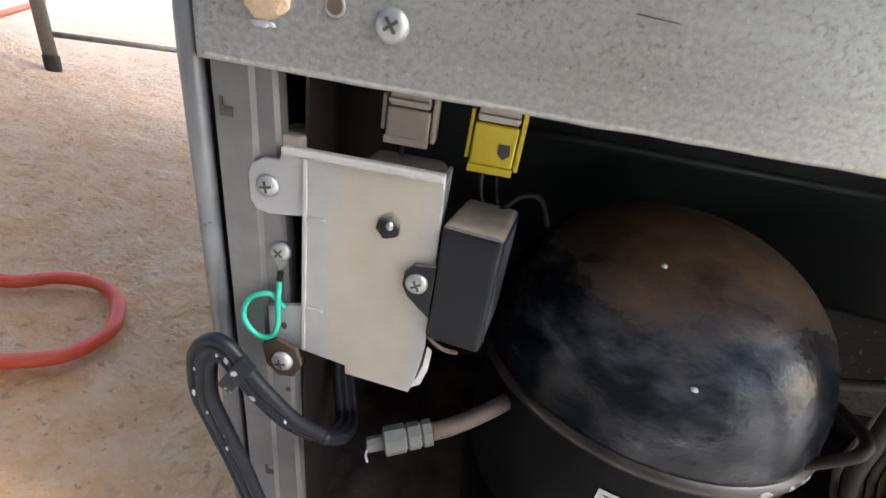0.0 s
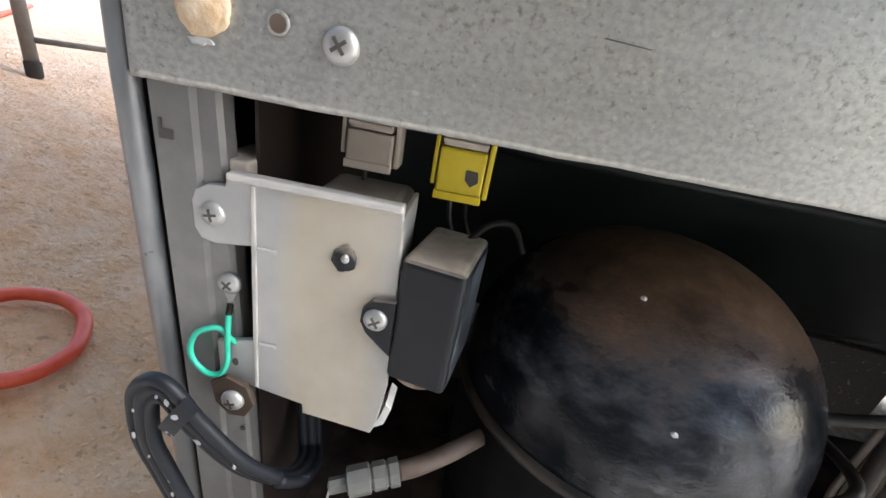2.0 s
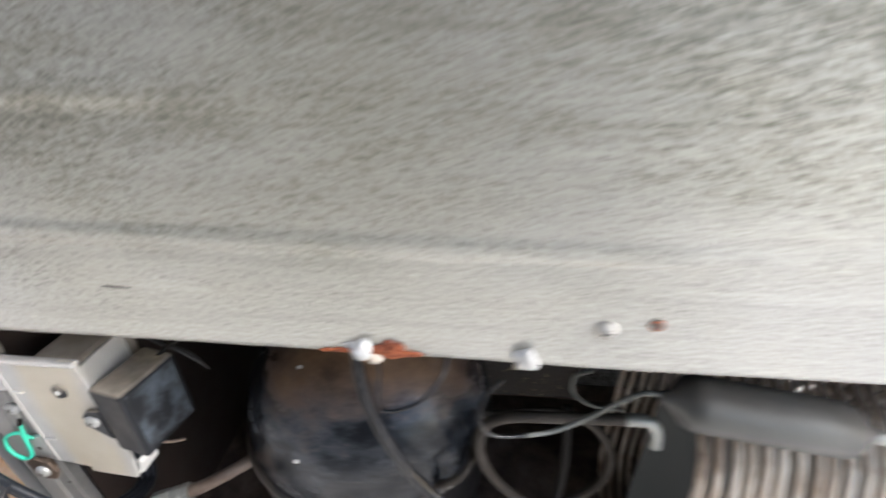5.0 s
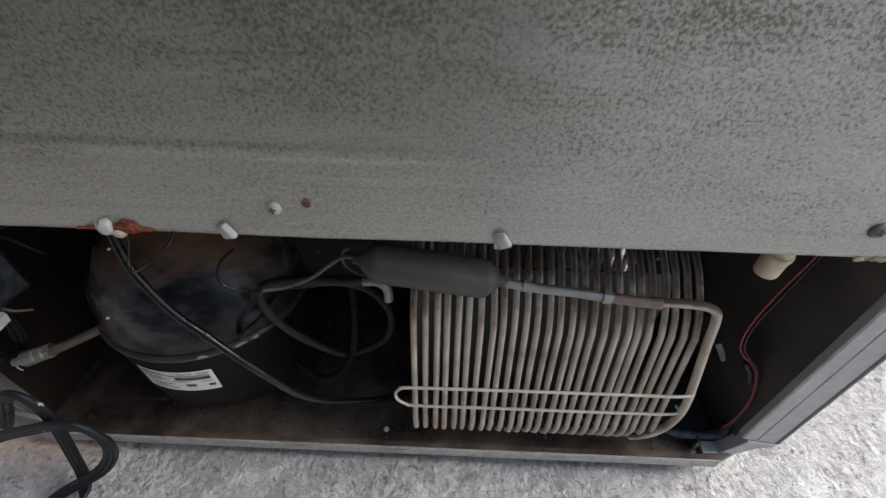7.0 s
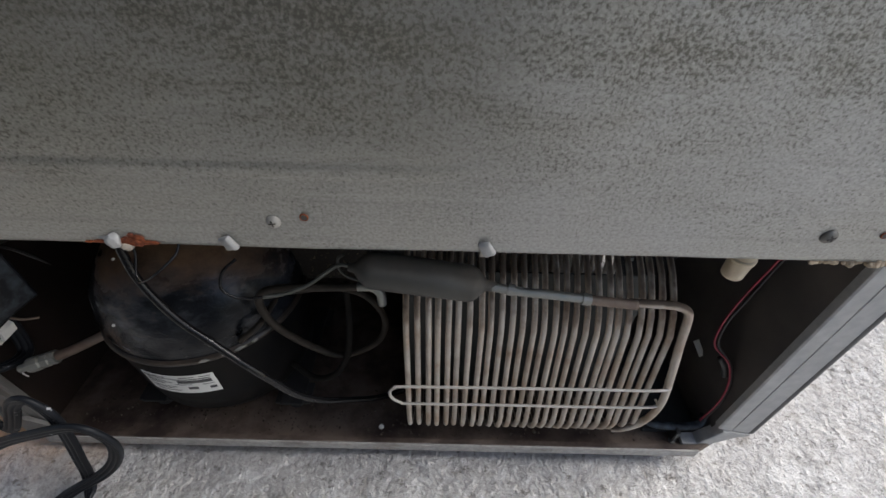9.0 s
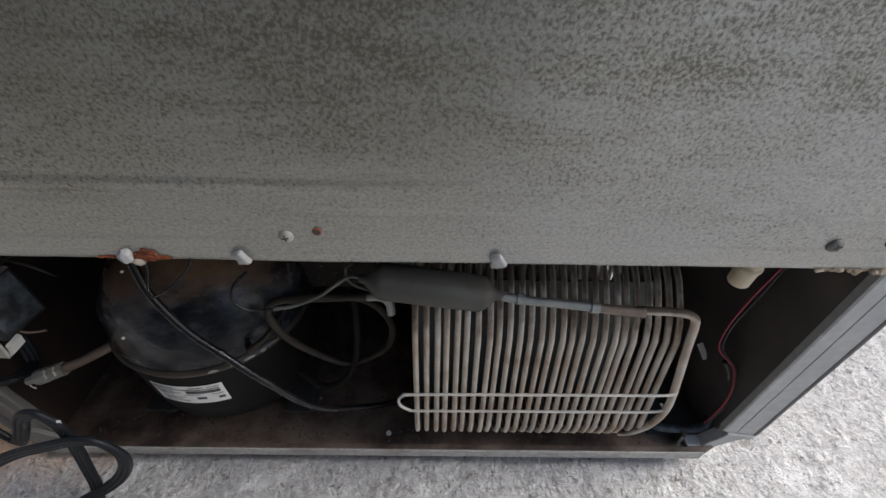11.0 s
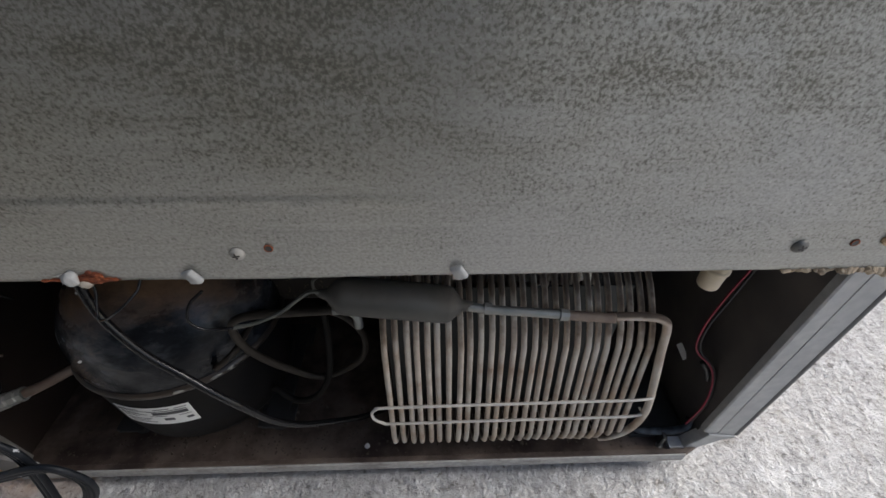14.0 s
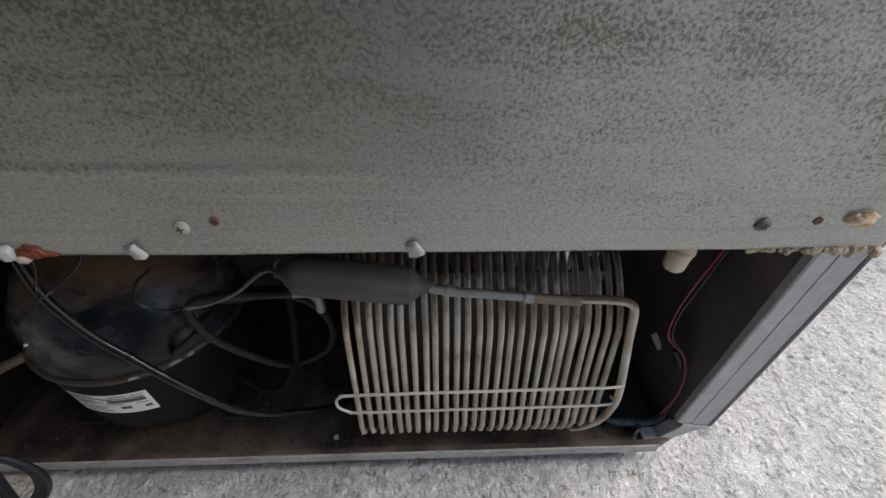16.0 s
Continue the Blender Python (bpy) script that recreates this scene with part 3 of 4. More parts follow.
# screws, plugged holes and clips of the back panel
screw(0.0680, -0.0006, 0.2965, 0.0046, fridge, steel_mat, 35)
screw(0.3330, -0.0006, 0.2992, 0.0042, fridge, cream_screw, 10, "cream painted screw")
screw(0.6490, -0.0006, 0.2990, 0.0046, fridge, dull_screw, 25, "dulled grey screw")
screw(0.0332, 0.0046, 0.2182, 0.0040, fridge, steel_mat, 50)
screw(0.0370, -0.0030, 0.1742, 0.0042, fridge, steel_mat, 15)
for x, z, r, mat_ in ((0.0520, 0.2990, 0.0026, foam_mat), (0.3510, 0.3030, 0.0022, rust_mat), (0.680, 0.301, 0.0022, rust_mat)):
    hole = part("screw_hole", move(lathe([(r * 0.85, 0.0004), (r * 1.08, 0.0005), (r * 1.18, 0.0), (r * 0.85, 0.0)], 18), Matrix.Translation((x, -0.0004, z)) @ FACE), mat_ if mat_ is rust_mat else galv, fridge, "", True)
    part("hole_fill", move(lathe([(0, 0.0003), (r * 0.9, 0.0004), (r * 0.9, 0), (0, 0)], 14), Matrix.Translation((x, -0.0004, z)) @ FACE), slot_mat if mat_ is rust_mat else tube_brown, hole)
part("foam_plug", blob(0.0327, -0.0008, 0.2998, 0.0074, 0.0024, 0.0068, 0.14, 1, 4), foam_mat, fridge, "orange expanding foam swelling from a hole", True)
part("foam_plug", blob(0.7035, -0.001, 0.3030, 0.0080, 0.0030, 0.0052, 0.3, 2, 4), foam_mat, fridge, "orange expanding foam swelling from a hole", True)


def edge_clip(x, rusty=False):
    bm = move(box(-0.0042, 0.0042, -0.0034, 0.0006, -0.0052, 0.0050, 0.0018, 3), Matrix.Translation((x, -0.0008, EDGE + 0.0040)) @ Euler((radians(8), radians(-24 if x > 0.25 else 12), radians(-18))).to_matrix().to_4x4())
    if rusty:
        bm = blob(x, -0.0018, EDGE + 0.0036, 0.0042, 0.0036, 0.0050, 0.12, 24, 4)
    for v_ in bm.verts:
        v_.co += noise.noise_vector(v_.co * 260) * 0.0009
    c_ = part("edge_clip", bm, clip_mat, fridge, "white plastic clip on the panel edge", True)
    part("clip_tongue", box(x - 0.0042, x - 0.0008, -0.0020, 0.004, EDGE - 0.0028, EDGE + 0.002, 0.0008), cream_plastic, c_)
    return c_


edge_clip(0.304)
edge_clip(0.4555)
c_ = edge_clip(0.236, True)
part("foam_drip", blob(0.2405, 0.0, 0.2775, 0.0036, 0.003, 0.0030, 0.25, 3), cream_plastic, c_, "cream foam drip", True)
for i, (x, z, sx, sz) in enumerate(((0.2450, 0.2815, 0.0072, 0.0030), (0.2265, 0.2812, 0.0045, 0.0010), (0.2555, 0.2812, 0.0050, 0.0013), (0.2415, 0.2822, 0.0045, 0.0020), (0.2500, 0.2843, 0.0034, 0.0022), (0.2478, 0.2800, 0.0060, 0.0012), (0.2200, 0.2808, 0.0022, 0.0008), (0.2465, 0.2866, 0.0020, 0.0013))):
    part("rust_patch", blob(x, -0.0006, z, sx, 0.0007, sz, 0.55, 11 + i, 4), rust_mat, back, "flaking red rust", True)
for i, (x, z, sx, sz) in enumerate(((0.2305, 0.2838, 0.0034, 0.0016), (0.0315, 0.2918, 0.0030, 0.0011))):
    part("filler_smear", blob(x, -0.0004, z, sx, 0.0003, sz, 0.5, 31 + i, 3), clip_mat, back, "pale smear of filler", True)
for i, (x, z, ln) in enumerate(((0.135, 0.3085, 0.011), (0.049, 0.325, 0.0006))):
    part("scratch", plate([(x - ln / 2, z - 0.0002), (x + ln / 2, z - 0.0008), (x + ln / 2, z - 0.0006), (x - ln / 2, z + 0.0001)] if i == 0 else [(x - 0.0006, z - 0.004), (x + 0.0003, z - 0.004), (x - 0.0004, z + 0.004), (x - 0.001, z + 0.004)], -0.0011, -0.0004), slot_mat if i == 0 else steel_mat, back)

# ---- compressor ----
CX, CY, SEAM = 0.209, 0.0855, 0.150
comp = thing("compressor", "black domed compressor, dusty brown on top, on the base tray", "compressor")
at_ = Matrix.Translation((CX, CY, 0))
dome = [(0.0848 * math.cos(a) ** 0.95, SEAM + 0.005 + 0.083 * math.sin(a)) for a in np.linspace(0, math.pi / 2, 24)[:-1]] + [(0.0, SEAM + 0.088)]
part("dome", move(lathe([(0.0848, SEAM)] + dome, 72, (1.03, 1.0)), at_), comp_black, comp, "black enamel dome with brown dust", True)
seam_ = part("seam_flange", move(lathe([(0.0840, SEAM + 0.003), (0.0866, SEAM + 0.002), (0.0874, SEAM - 0.001), (0.0866, SEAM - 0.003), (0.0830, SEAM - 0.004)], 72, (1.03, 1.0)), at_), seam_mat, comp, "", True)
low = [(0.0845, SEAM - 0.003), (0.0840, SEAM - 0.02), (0.0825, SEAM - 0.06), (0.0790, SEAM - 0.085), (0.068, SEAM - 0.104), (0.045, SEAM - 0.113), (0, SEAM - 0.115)]
part("lower_shell", move(lathe(low, 72, (1.03, 1.0)), at_), shell_black, comp, "", True)
for dx in (-0.07, 0.07):
    for dy in (-0.045, 0.055):
        f_ = part("mounting_foot", box(CX + dx - 0.018, CX + dx + 0.018, CY + dy - 0.012, CY + dy + 0.012, 0.034, 0.037, 0.001), rubber_mat, comp)
        part("rubber_grommet", move(lathe([(0, 0.034), (0.009, 0.034), (0.007, 0.028), (0.010, 0.0195), (0, 0.0195)], 16), Matrix.Translation((CX + dx, CY + dy, 0))), rubber_mat, f_)
    part("mounting_bar", box(CX + dx - 0.012, CX + dx + 0.012, CY - 0.06, CY + 0.07, 0.0372, 0.0402, 0.001), rubber_mat, comp)


def on_shell(u, z, off):
    """A point on the lower shell at the angle u (radians from straight back to the viewer's side)."""
    r = 0.0840 + (z - (SEAM - 0.02)) * 0.036 + off
    return (CX + 1.03 * r * math.sin(u), CY - r * math.cos(u), z)


def wrapped(u0, u1, z0, z1, off, skew=0.0, n=14, thick=0.0004):
    bm = bmesh.new()
    g = [[[bm.verts.new(on_shell(u0 + (u1 - u0) * i / n, z0 + (z1 - z0) * k + skew * (i / n), off + t * thick)) for k in (0, 1)] for i in range(n + 1)] for t in (0, 1)]
    for i in range(n):
        bm.faces.new((g[1][i][0], g[1][i + 1][0], g[1][i + 1][1], g[1][i][1]))
        for k in (0, 1):
            bm.faces.new((g[0][i][k], g[0][i + 1][k], g[1][i + 1][k], g[1][i][k]))
    for i in (0, n):
        bm.faces.new((g[0][i][0], g[0][i][1], g[1][i][1], g[1][i][0]))
    return bm


label_ = part("label", wrapped(-0.37, 0.34, 0.1015, 0.1300, 0.0004), paper_mat, comp, "white paper rating label with small print")
for u0, u1, z0, z1 in ((-0.34, -0.12, 0.1270, 0.1277), (0.02, 0.16, 0.1270, 0.1278), (0.20, 0.31, 0.1270, 0.1277), (-0.34, -0.05, 0.1248, 0.1253), (-0.06, 0.30, 0.1238, 0.1248), (-0.02, 0.30, 0.1182, 0.1226), (-0.33, -0.14, 0.1215, 0.1220), (-0.33, -0.08, 0.1192, 0.1197), (-0.32, -0.16, 0.1166, 0.1171), (-0.06, 0.10, 0.1160, 0.1165), (0.20, 0.31, 0.1150, 0.1156), (0.05, 0.14, 0.1085, 0.1122), (0.25, 0.31, 0.1075, 0.1110), (-0.31, -0.06, 0.1120, 0.1125), (-0.30, -0.10, 0.1092, 0.1097), (-0.29, -0.04, 0.1060, 0.1065)):
    part("print_bar", wrapped(u0, u1, z0, z1, 0.0009, 0, 5, 0.0002), ink_mat, label_)
part("process_stub", tube([(0.140, 0.046, 0.135), (0.122, 0.030, 0.134), (0.108, 0.021, 0.1315), (0.100, 0.0175, 0.130)], 0.0042, 12), tube_brown, comp, "brown stub pipe", True)
v = Matrix.Translation((0.100, 0.0175, 0.130)) @ Vector((-0.026, -0.0095, -0.005)).to_track_quat("Z", "Y").to_matrix().to_4x4()
valve = part("service_valve", move(lathe([(0, 0), (0.0062, 0.0), (0.0062, 0.004), (0.0050, 0.005), (0.0062, 0.006), (0.0062, 0.011), (0.0050, 0.012), (0.0066, 0.013), (0.0066, 0.022), (0.0035, 0.023), (0.0035, 0.030), (0, 0.031)], 8), v), tube_pale, comp, "dull ribbed brass service valve")
part("valve_tie", tube([(0.073, 0.0075, 0.125), (0.072, 0.0065, 0.119), (0.073, 0.007, 0.114)], 0.0006, 6), white_plastic, valve)
# pale flakes on the seam: scuffs, and glints modelled as bright bits
for i, (u, w, h) in enumerate(((0.34, 0.0040, 0.0016), (0.52, 0.0026, 0.0014), (0.66, 0.0050, 0.0018), (0.80, 0.0030, 0.0022))):
    part("scuff_glint", move(blob(0, 0, 0, w, 0.0007, h, 0.4, 61 + i, 3), Matrix.Translation((CX + 1.03 * 0.0868 * math.sin(u), CY - 0.0868 * math.cos(u), SEAM - 0.0002)) @ Matrix.Rotation(u, 4, "Z")), tube_pale, seam_, "pale scuff and painted glint on the seam", True)
for i, (x, y, z) in enumerate(((0.1820, 0.0405, 0.2262), (0.1905, 0.0018, 0.1965))):
    part("paint_speck", blob(x, y, z, 0.0013, 0.0012, 0.0009, 0.3, 21 + i, 2), white_plastic, comp, "white speck")

# ---- starter side: milky cover, relay box, connectors ----
cover = thing("terminal_cover", "milky translucent plastic cover screwed to the corner post", "cover")
outline = [(0.0232, 0.2465), (0.0245, 0.2500), (0.0285, 0.2525), (0.0340, 0.2530), (0.0350, 0.2568), (0.0885, 0.2580), (0.0895, 0.2400), (0.0905, 0.2000), (0.0910, 0.1890), (0.0900, 0.1800), (0.0888, 0.1710), (0.0872, 0.1655), (0.0605, 0.1685), (0.0602, 0.1728), (0.0395, 0.1768), (0.0290, 0.1790), (0.0285, 0.1945), (0.0430, 0.1980), (0.0428, 0.2345), (0.0300, 0.2330), (0.0255, 0.2340), (0.0234, 0.2375)]
plate_ = part("cover_plate", plate(outline, 0.0030, 0.0050, 0.0005), cover_mat, cover)
part("rib", box(0.0422, 0.0438, 0.0023, 0.0032, 0.1770, 0.2550, 0.0004), rib_mat, plate_)
part("rib", box(0.0440, 0.0505, 0.0018, 0.0032, 0.2335, 0.2350, 0.0004), cover_mat, plate_)
part("rib", box(0.0440, 0.0505, 0.0018, 0.0032, 0.1965, 0.1980, 0.0004), cover_mat, plate_)
part("top_lip", box(0.0352, 0.0886, 0.0014, 0.0062, 0.2552, 0.2578, 0.0008), rib_mat, plate_)
part("ear_hole", move(lathe([(0, 0.0003), (0.0015, 0.0003), (0.0015, 0), (0, 0)], 14, (0.8, 1.1)), Matrix.Translation((0.0352, 0.0030, 0.1868)) @ FACE), slot_mat, plate_)
part("torn_corner", plate([(0.0862, 0.1652), (0.0915, 0.1690), (0.0935, 0.1775), (0.0912, 0.1795), (0.0895, 0.1725)], 0.0052, 0.017, 0.0003), white_plastic, plate_, "white torn corner")
part("side_wall", box(0.0870, 0.0888, 0.0052, 0.0320, 0.1850, 0.2535, 0.0005), cover_mat, cover)
part("backing_board", box(0.0520, 0.0862, 0.0058, 0.0070, 0.1720, 0.2530, 0.0003), board_mat, cover, "yellowed board behind the cover")
part("housing", box(0.0560, 0.0865, 0.0075, 0.0420, 0.1800, 0.2535, 0.004, 3), brown_dust, cover, "dusty brown housing behind the cover")
part("housing_block", box(0.0275, 0.0390, 0.0075, 0.0300, 0.2520, 0.2600, 0.001), cream_plastic, cover, "dusty cream block")
plug_ = part("push_pin", blob(0.0722, 0.0028, 0.2370, 0.0040, 0.0018, 0.0044, 0.25, 8, 3), black_plastic, cover, "dark rounded push pin", True)
part("pin_tip", blob(0.0728, 0.0012, 0.2378, 0.0013, 0.0012, 0.0016, 0.2, 5, 2), steel_mat, plug_)
screw(0.0300, 0.0029, 0.2432, 0.0040, cover, steel_mat, 10)

relay = thing("relay_box", "black plastic relay box with dusty top, screwed on by an ear", "relay")
bm = box(-0.0105, 0.0105, 0.0, 0.034, -0.0232, 0.0232, 0.0022, 3)
tilt_ = Matrix.Translation((0.1002, -0.0012, 0.2190)) @ Euler((0, 0, radians(-11))).to_matrix().to_4x4()
relay_body = part("body", move(bm, tilt_), black_plastic, relay)
# thin plate that carries the side's scuffs and painted bluish reflection
part("sheen_side", move(box(0.0104, 0.0108, 0.003, 0.031, -0.0205, 0.0205, 0.0001, 1), tilt_), sheen_plastic, relay_body, "scuffed side with a blue-grey sheen painted in")
part("ear", plate([(0.0905, 0.2262), (0.0905, 0.2050), (0.0865, 0.2085), (0.0815, 0.2130), (0.0795, 0.2170), (0.0798, 0.2215), (0.0830, 0.2255)], 0.0002, 0.0028, 0.0004), black_plastic, relay)
screw(0.0846, 0.0000, 0.2188, 0.0040, relay, steel_mat, 30)
part("lead", tube([(0.108, 0.026, 0.240), (0.116, 0.034, 0.246), (0.126, 0.046, 0.243), (0.134, 0.058, 0.228)], 0.0013, 8), tube_dark, relay, "brown lead", True)
part("lead", tube([(0.090, 0.016, 0.187), (0.094, 0.018, 0.181), (0.099, 0.020, 0.177), (0.104, 0.026, 0.172)], 0.0010, 8), tube_brown, relay, "brown lead", True)


def connector(name, x, material, label, two, low):
    c0 = thing(name, label, "connector")
    part("body", box(x - 0.0085, x + 0.0075, 0.028, 0.040, low, 0.2720, 0.0008), material, c0)
    part("cap", box(x - 0.0078, x + 0.0070, 0.0285, 0.0395, 0.2724, 0.3115, 0.0008), cream_plastic, c0)
    part("latch", box(x - 0.0105, x - 0.0090, 0.029, 0.038, low + 0.0035, 0.2760, 0.0005), material, c0)
    part("latch", box(x + 0.0080, x + 0.0098, 0.029, 0.038, low + 0.0010, 0.2780, 0.0005), material, c0)
    part("lip", box(x - 0.0088, x + 0.0078, 0.0272, 0.0284, low - 0.0008, low + 0.0022, 0.0004), material, c0)
    if two > 1:
        part("lock_window", plate([(x + 0.0012, 0.2655), (x + 0.0052, 0.2655), (x + 0.0058, 0.2620), (x + 0.0034, 0.2600), (x + 0.0012, 0.2622)], 0.0276, 0.0282), slot_mat, c0)
    part("cap_ridge", box(x - 0.0080, x + 0.0072, 0.0276, 0.0286, 0.2735, 0.2750, 0.0003), cream_plastic, c0)
    for k in range(two):
        part("lead", tube([(x - 0.003 + 0.005 * k, 0.034, 0.262), (x - 0.002 + 0.006 * k, 0.036, 0.245), (x + 0.004 + 0.006 * k, 0.045, 0.228), (x + 0.01, 0.055, 0.205)], 0.0010, 6), (black_wire, tube_dark)[k % 2], c0)


connector("wire_connector", 0.0705, cream_plastic, "cream plastic wire connector hanging under the compartment roof", 1, 0.2598)
connector("wire_connector", 0.1025, yellow_plastic, "bright yellow plastic wire connector hanging under the compartment roof", 2, 0.2550)

# ---- ground wire ----
gw = thing("ground_wire", "short green earth wire looped from a ring terminal on the post", "wire")
part("ring_terminal", plate([(0.0305, 0.2200), (0.0355, 0.2200), (0.0362, 0.2160), (0.0345, 0.2120), (0.0340, 0.2080), (0.0325, 0.2080), (0.0322, 0.2120), (0.0300, 0.2160)], 0.0046, 0.0054, 0.0001), tube_pale, gw)
part("sleeve", tube([(0.0333, 0.0046, 0.2100), (0.0333, 0.003, 0.2065)], 0.0011, 8), tube_dark, gw)
part("loop", tube([(0.0333, 0.0032, 0.2070), (0.0338, 0.0010, 0.1980), (0.0340, -0.0002, 0.1890), (0.0318, -0.0010, 0.1838), (0.0272, -0.0014, 0.1830), (0.0225, -0.0010, 0.1865), (0.0208, -0.0005, 0.1915), (0.0225, 0.0002, 0.1975), (0.0265, 0.0010, 0.2005), (0.0310, 0.0020, 0.2008), (0.0345, 0.0030, 0.1960), (0.0390, 0.010, 0.188)], 0.00105, 10), green_wire, gw, "", True)

# ---- power cord and its clamp ----
cord = thing("power_cord", "flat black ribbed power cord with paint specks, looped through clamp", "cord")
face = [(-0.0048, 0.0012), (-0.0036, 0.0018), (-0.0024, 0.0017), (-0.0019, 0.0008), (-0.0014, 0.0017), (0.0, 0.0019), (0.0014, 0.0017), (0.0019, 0.0008), (0.0024, 0.0017), (0.0036, 0.0018), (0.0048, 0.0012)]
ribbed = [(-0.0052, 0.0)] + face + [(0.0052, 0.0)] + [(a, -b) for a, b in reversed(face)]
line = curve([(0.0520, -0.0030, 0.1375), (0.0445, -0.0090, 0.1490), (0.0375, -0.0120, 0.1600), (0.0286, -0.0130, 0.1720), (0.0240, -0.0135, 0.1800), (0.0185, -0.0132, 0.1850), (0.0122, -0.0130, 0.1795), (0.0100, -0.0125, 0.1680), (0.0105, -0.0125, 0.1560), (0.0150, -0.0120, 0.1400), (0.0215, -0.0120, 0.1200), (0.0275, -0.0130, 0.1030), (0.040, -0.018, 0.084), (0.053, -0.022, 0.074), (0.080, -0.027, 0.106), (0.102, -0.030, 0.136), (0.119, -0.031, 0.144), (0.127, -0.033, 0.120), (0.117, -0.038, 0.064), (0.106, -0.047, 0.012), (0.108, -0.080, 0.004), (0.088, -0.100, 0.004), (0.070, -0.082, 0.004), (0.086, -0.055, 0.010), (0.122, -0.043, 0.030), (0.144, -0.040, 0.053), (0.160, -0.040, 0.082), (0.162, -0.040, 0.104), (0.148, -0.040, 0.121), (0.107, -0.040, 0.107), (0.069, -0.040, 0.089), (0.010, -0.045, 0.055), (-0.090, -0.060, 0.020), (-0.25, -0.10, 0.042)], 8)
ribbed = [(a * 1.12, b * 1.35) for a, b in ribbed]
part("flat_cable", sweep(line, ribbed, ref=(0.12, 1, 0.16)), cord_mat, cord, "", True)
part("cable_tail", sweep(curve([line[0], (0.0570, 0.0080, 0.1255), (0.0575, 0.0220, 0.1180), (0.0537, 0.0330, 0.1185), (0.0480, 0.0420, 0.1400), (0.0440, 0.0480, 0.1750)], 8), ribbed), cord_mat, cord, "", True)
rnd = random.Random(8)
for i, k in enumerate((13, 27, 34, 42, 52, 60, 66, 75)):
    q = line[k]
    size = rnd.uniform(0.5, 1.5) * 0.0008
    part("paint_speck", blob(q.x + rnd.uniform(-0.003, 0.003), q.y - 0.0025, q.z + rnd.uniform(-0.002, 0.002), size, 0.0004, size * rnd.uniform(1.1, 2.2), 0.5, 50 + i, 2), clip_mat, cord, "white paint speck")
clamp = thing("cord_clamp", "brown steel cord clamp screwed to the post", "clamp")
part("clamp_strap", plate([(0.0285, 0.1800), (0.0345, 0.1840), (0.0420, 0.1810), (0.0445, 0.1730), (0.0410, 0.1665), (0.0350, 0.1660), (0.0300, 0.1710)], -0.0024, -0.0004, 0.0004), brown_liner, clamp)
part("clamp_leg", box(0.0300, 0.0360, -0.0006, 0.0050, 0.1680, 0.1780, 0.0006), brown_liner, clamp)
part("cord_tie", sweep(curve([(0.0215, -0.0160, 0.1690), (0.0260, -0.0172, 0.1760), (0.0310, -0.0160, 0.1830)], 4), [(-0.0030, -0.0012), (0.0030, -0.0012), (0.0030, 0.0012), (-0.0030, 0.0012)]), cord_mat, clamp)

# ---- condenser coil ----
coil = thing("condenser_coil", "dusty grey condenser coil of tube loops on the base tray", "condenser coil")
TURNS, TUBE_R = 26, 0.0024


def coil_x(u, z):
    return 0.4035 + u * (0.1985 + 0.010 * min(1, max(0, (0.222 - z) / 0.12)))


def loop_point(s):
    """Once round the loop's outline in y and z, s from 0 to 1, from the top of the back down and round the front."""
    y0, y1, z0, z1 = 0.0, 0.125, 0.0235, 0.238
    cs = ((y0, z1, 0.050, 90), (y0, z0, 0.045, 180), (y1, z0, 0.045, 270), (y1, z1, 0.020, 0))
    pts = []
    for y, z, r, a0 in cs:
        cy, cz = (y + r if y == y0 else y - r), (z + r if z == z0 else z - r)
        for k in range(6):
            a = radians(a0 + 90 * k / 5)
            pts.append((cy + r * math.cos(a), cz + r * math.sin(a)))
    return [(y + 0.018 * max(0, (z - 0.12) / 0.1) ** 1.3 * (1 - y / 0.13), z) for y, z in pts]


outline = loop_point(0)
for turn in range(TURNS):
    pts = []
    jit = random.uniform(-0.0006, 0.0006)
    n = len(outline)
    for k in range(n + 1):
        y, z = outline[k % n]
        u = turn / (TURNS - 1)
        mid = 0.0009 * math.sin(turn * 1.1) * math.exp(-((z - 0.16) / 0.05) ** 2)
        pts.append(Vector((coil_x(u, z) + jit + mid, y + 0.0004 * math.sin(turn * 1.7), z)))
    bm = sweep(pts, circle(TUBE_R, 8))
    part("tube_loop", bm, coil_mat, coil, "", True)
wx0, wx1 = 0.3885, 0.620
wire = [(wx1, 0.003, 0.137), (wx1 - 0.004, -0.0038, 0.1345), (0.56, -0.0042, 0.1335), (0.48, -0.0042, 0.1325), (0.400, -0.0042, 0.1310), (0.3925, -0.0042, 0.1290), (wx0, -0.0042, 0.1225), (0.3895, -0.0040, 0.1120), (0.3970, -0.0040, 0.1045), (0.405, -0.0040, 0.1030), (0.48, -0.0040, 0.1040), (0.56, -0.0040, 0.1045), (wx1 - 0.004, -0.0036, 0.1060), (wx1, 0.003, 0.1075)]
part("tie_wire", tube(wire, 0.00125, 8, 5), wire_mat, coil, "pale bent tie wire", True)
